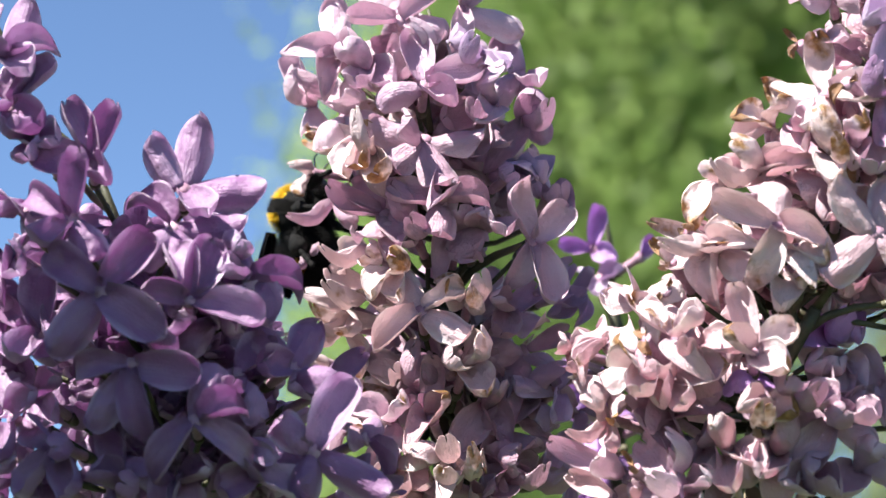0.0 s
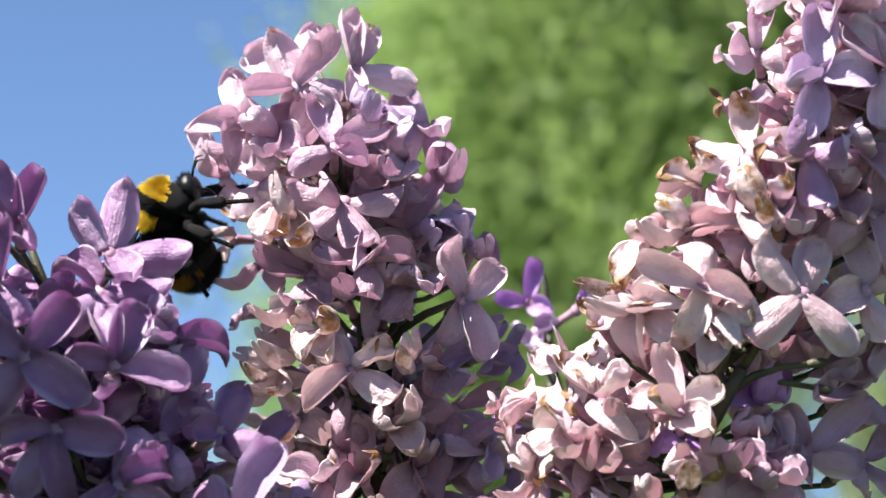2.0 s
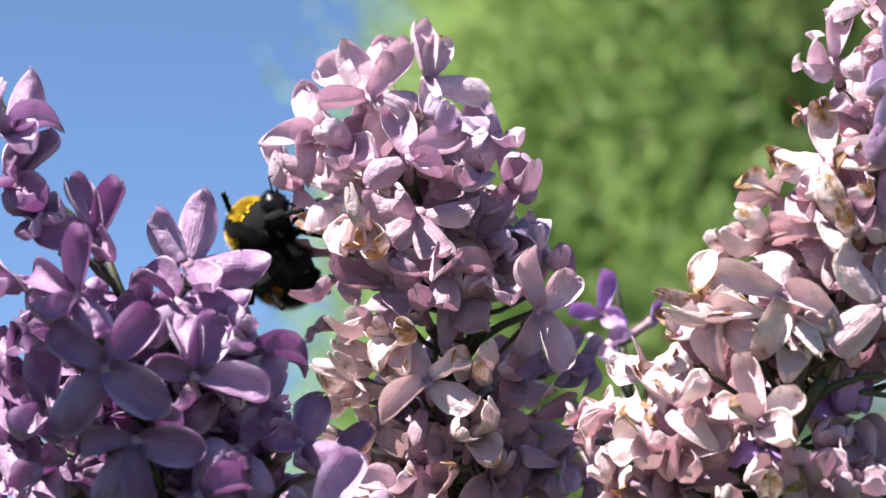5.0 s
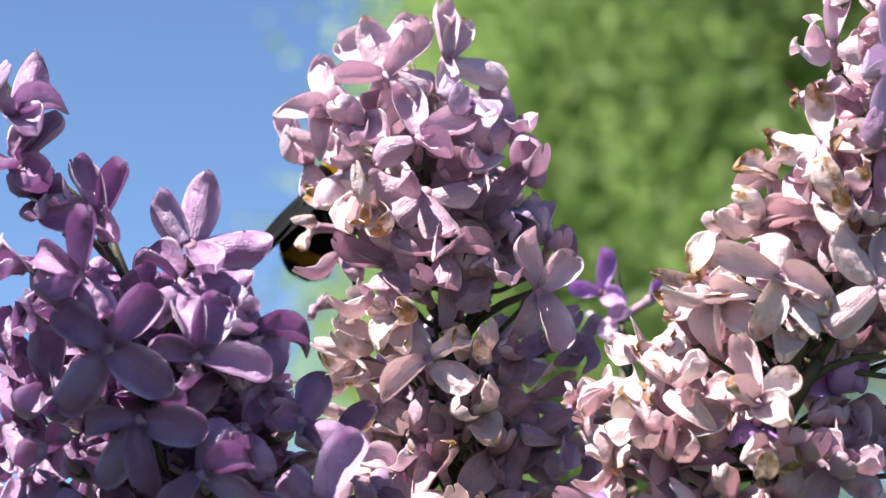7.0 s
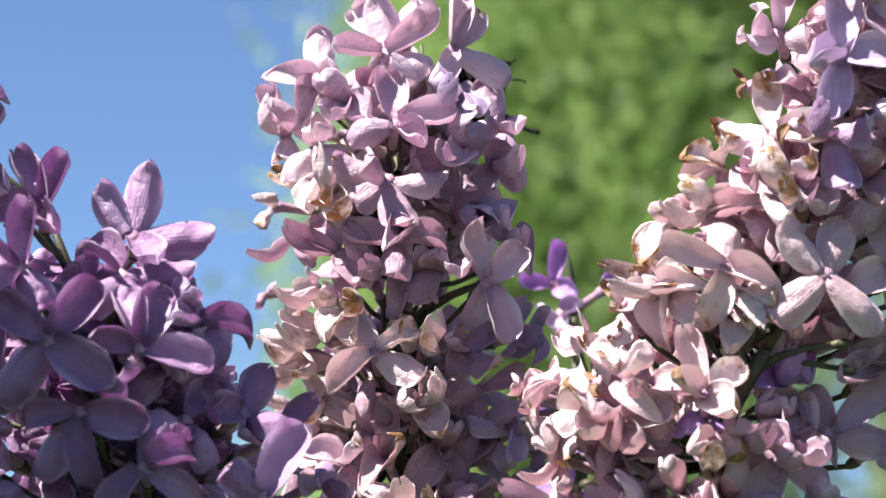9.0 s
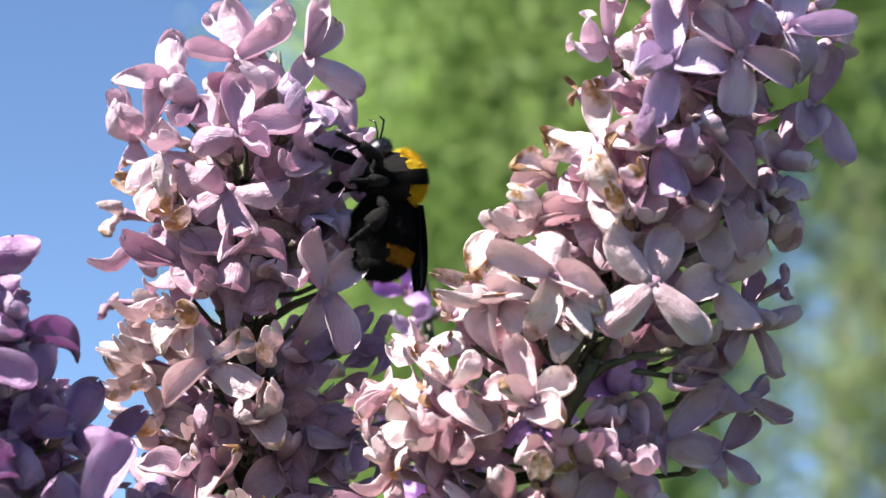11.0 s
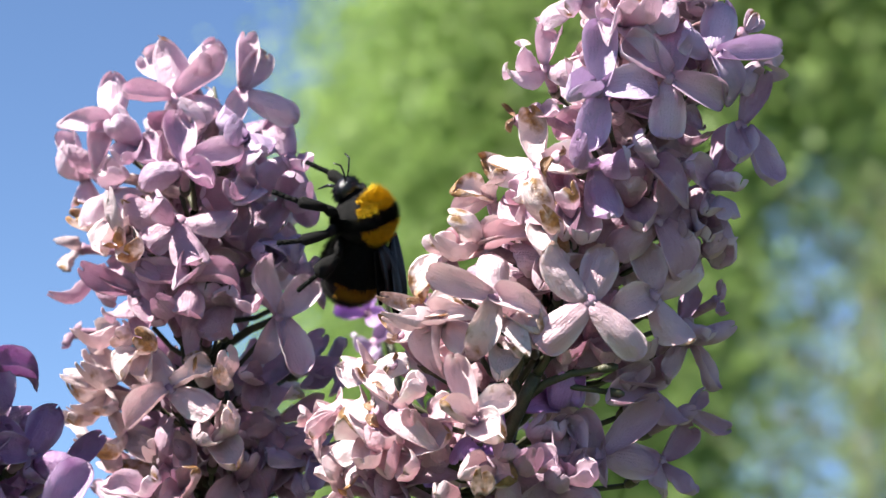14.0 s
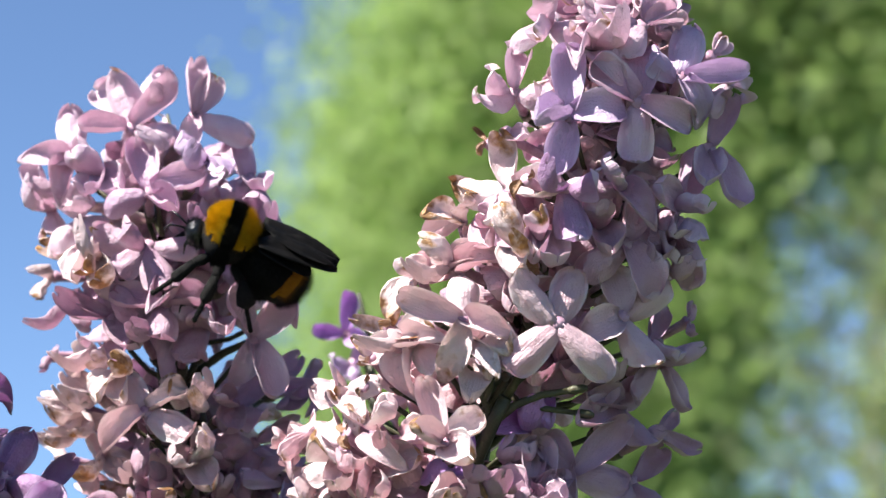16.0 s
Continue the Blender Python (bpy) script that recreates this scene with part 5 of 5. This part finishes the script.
def motions():
    for ob, height in [(f, tail[1]) for f, tail in zip(CENTRE.florets, CENTRE.tails)] + CENTRE.twigs:
        if height > BEND_FOOT + 0.004:
            rest = ob.matrix_basis.copy()
            walk(ob, [(t, bent(rest, height, mm * MM)) for t, mm in SWAY])
    walk(BEE, [
        (0.0, pose(-0.0273, 0.5380, 1.6150, -11, -75, -24)),
        (0.5, pose(-0.0237, 0.5380, 1.6170, -11, -75, -24)),
        (0.9, pose(-0.0280, 0.5340, 1.6126, 8, -72, -20)),
        (1.2, pose(-0.0329, 0.5280, 1.6162, 41, -66, -31)),
        (1.5, pose(-0.0378, 0.5220, 1.6159, 63, -60, -52)),
        (2.0, pose(-0.0394, 0.5130, 1.6215, 48, -59, -36)),
        (2.6, pose(-0.0399, 0.5100, 1.6217, 50, -60, -37)),
        (3.2, pose(-0.0404, 0.5090, 1.6210, 70, -52, -53)),
        (3.5, pose(-0.0372, 0.5100, 1.6198, 41, -53, -77)),
        (3.8, pose(-0.0349, 0.5110, 1.6178, 41, -53, -77)),
        (4.2, pose(-0.0369, 0.5130, 1.6178, 41, -53, -77)),
        (4.6, pose(-0.0378, 0.5170, 1.6196, 41, -53, -77)),
        (5.0, pose(-0.0357, 0.5240, 1.6227, 43, -58, -69)),
        (5.2, pose(-0.0337, 0.5280, 1.6246, 41, -60, -67)),
        (6.3, pose(-0.0271, 0.5380, 1.6304, 48, -49, -40)),
        (7.5, pose(-0.0207, 0.5420, 1.6322, 36, -42, 5)),
        (8.0, pose(-0.0126, 0.5412, 1.6456, -46, -59, -20)),
        (8.2, pose(-0.0081, 0.5406, 1.6507, -59, -49, -14)),
        (9.3, pose(0.0163, 0.5387, 1.6512, -44, -20, -5)),
        (9.9, pose(0.0298, 0.5161, 1.6332, -134, -67, -31)),
        (10.3, pose(0.0306, 0.5056, 1.6241, -39, -76, -122)),
        (10.7, pose(0.0286, 0.5061, 1.6241, -40, -76, -122)),
        (11.0, pose(0.0296, 0.5062, 1.6244, -38, -76, -121)),
        (11.5, pose(0.0283, 0.5049, 1.625, -40, -76, -119)),
        (12.0, pose(0.028, 0.5032, 1.6256, -35, -75, -127)),
        (12.5, pose(0.0340, 0.5060, 1.6266, -74, -13, -102)),
        (12.9, pose(0.0306, 0.5040, 1.6230, -87, -2, -102)),
        (13.3, pose(0.0333, 0.5020, 1.6169, -94, -1, -103)),
        (13.6, pose(0.0323, 0.4990, 1.6206, -69, -23, -137)),
        (14.0, pose(0.0342, 0.4980, 1.6209, -91, -58, -113)),
        (14.3, pose(0.0336, 0.4970, 1.6263, -93, -58, -110)),
        (14.6, pose(0.0305, 0.4960, 1.6252, -55, 22, -120)),
        (15.0, pose(0.0319, 0.4960, 1.6259, -56, 25, -118)),
        (15.3, pose(0.0296, 0.4940, 1.6222, -65, 2, -148)),
        (15.6, pose(0.0214, 0.4930, 1.6237, -55, -20, -165)),
        (16.0, pose(0.0182, 0.4920, 1.6232, -51, -20, -166)),
    ])
    # the abdomen curls under the bee as it clings on
    curls = [(0.0, -50), (1.2, -60), (2.0, -70), (3.2, -70), (5.2, -66), (7.5, -20), (10.3, -18), (12.0, -20), (12.5, -62), (13.3, -62), (13.6, -58), (14.0, -32),
             (14.3, -30), (14.6, -42), (15.0, -42), (15.6, -24), (16.0, -22)]
    walk(ABDOMEN, [(t, pose(0, 0, 0, 0, curl, 0)) for t, curl in curls])
    for key, s, rows in (
            ("mid", -1, [(0.0, 0, 0), (3.2, 0, 0), (3.5, -95, 60), (3.8, -70, 30), (4.2, -95, 60), (4.6, -75, 35), (5.0, -105, 65), (5.3, -60, 30), (6.5, 0, 0), (12.0, 0, 0),
                         (12.5, -32, -8), (13.0, -35, -10), (13.6, -30, 5), (14.0, -25, 15), (14.5, -45, 30), (15.0, -45, 45), (16.0, -35, 20)]),
            ("rear", -1, [(0.0, 0, 0), (10.0, 0, 0), (12.5, -15, 20), (13.5, 10, -10), (14.5, -12, 15), (16.0, 0, 0)])):
        rest = LEGS[key, s].matrix_basis.copy()
        walk(LEGS[key, s], [(t, rest @ pose(0, 0, 0, lift, 0, swing)) for t, lift, swing in rows])


motions()
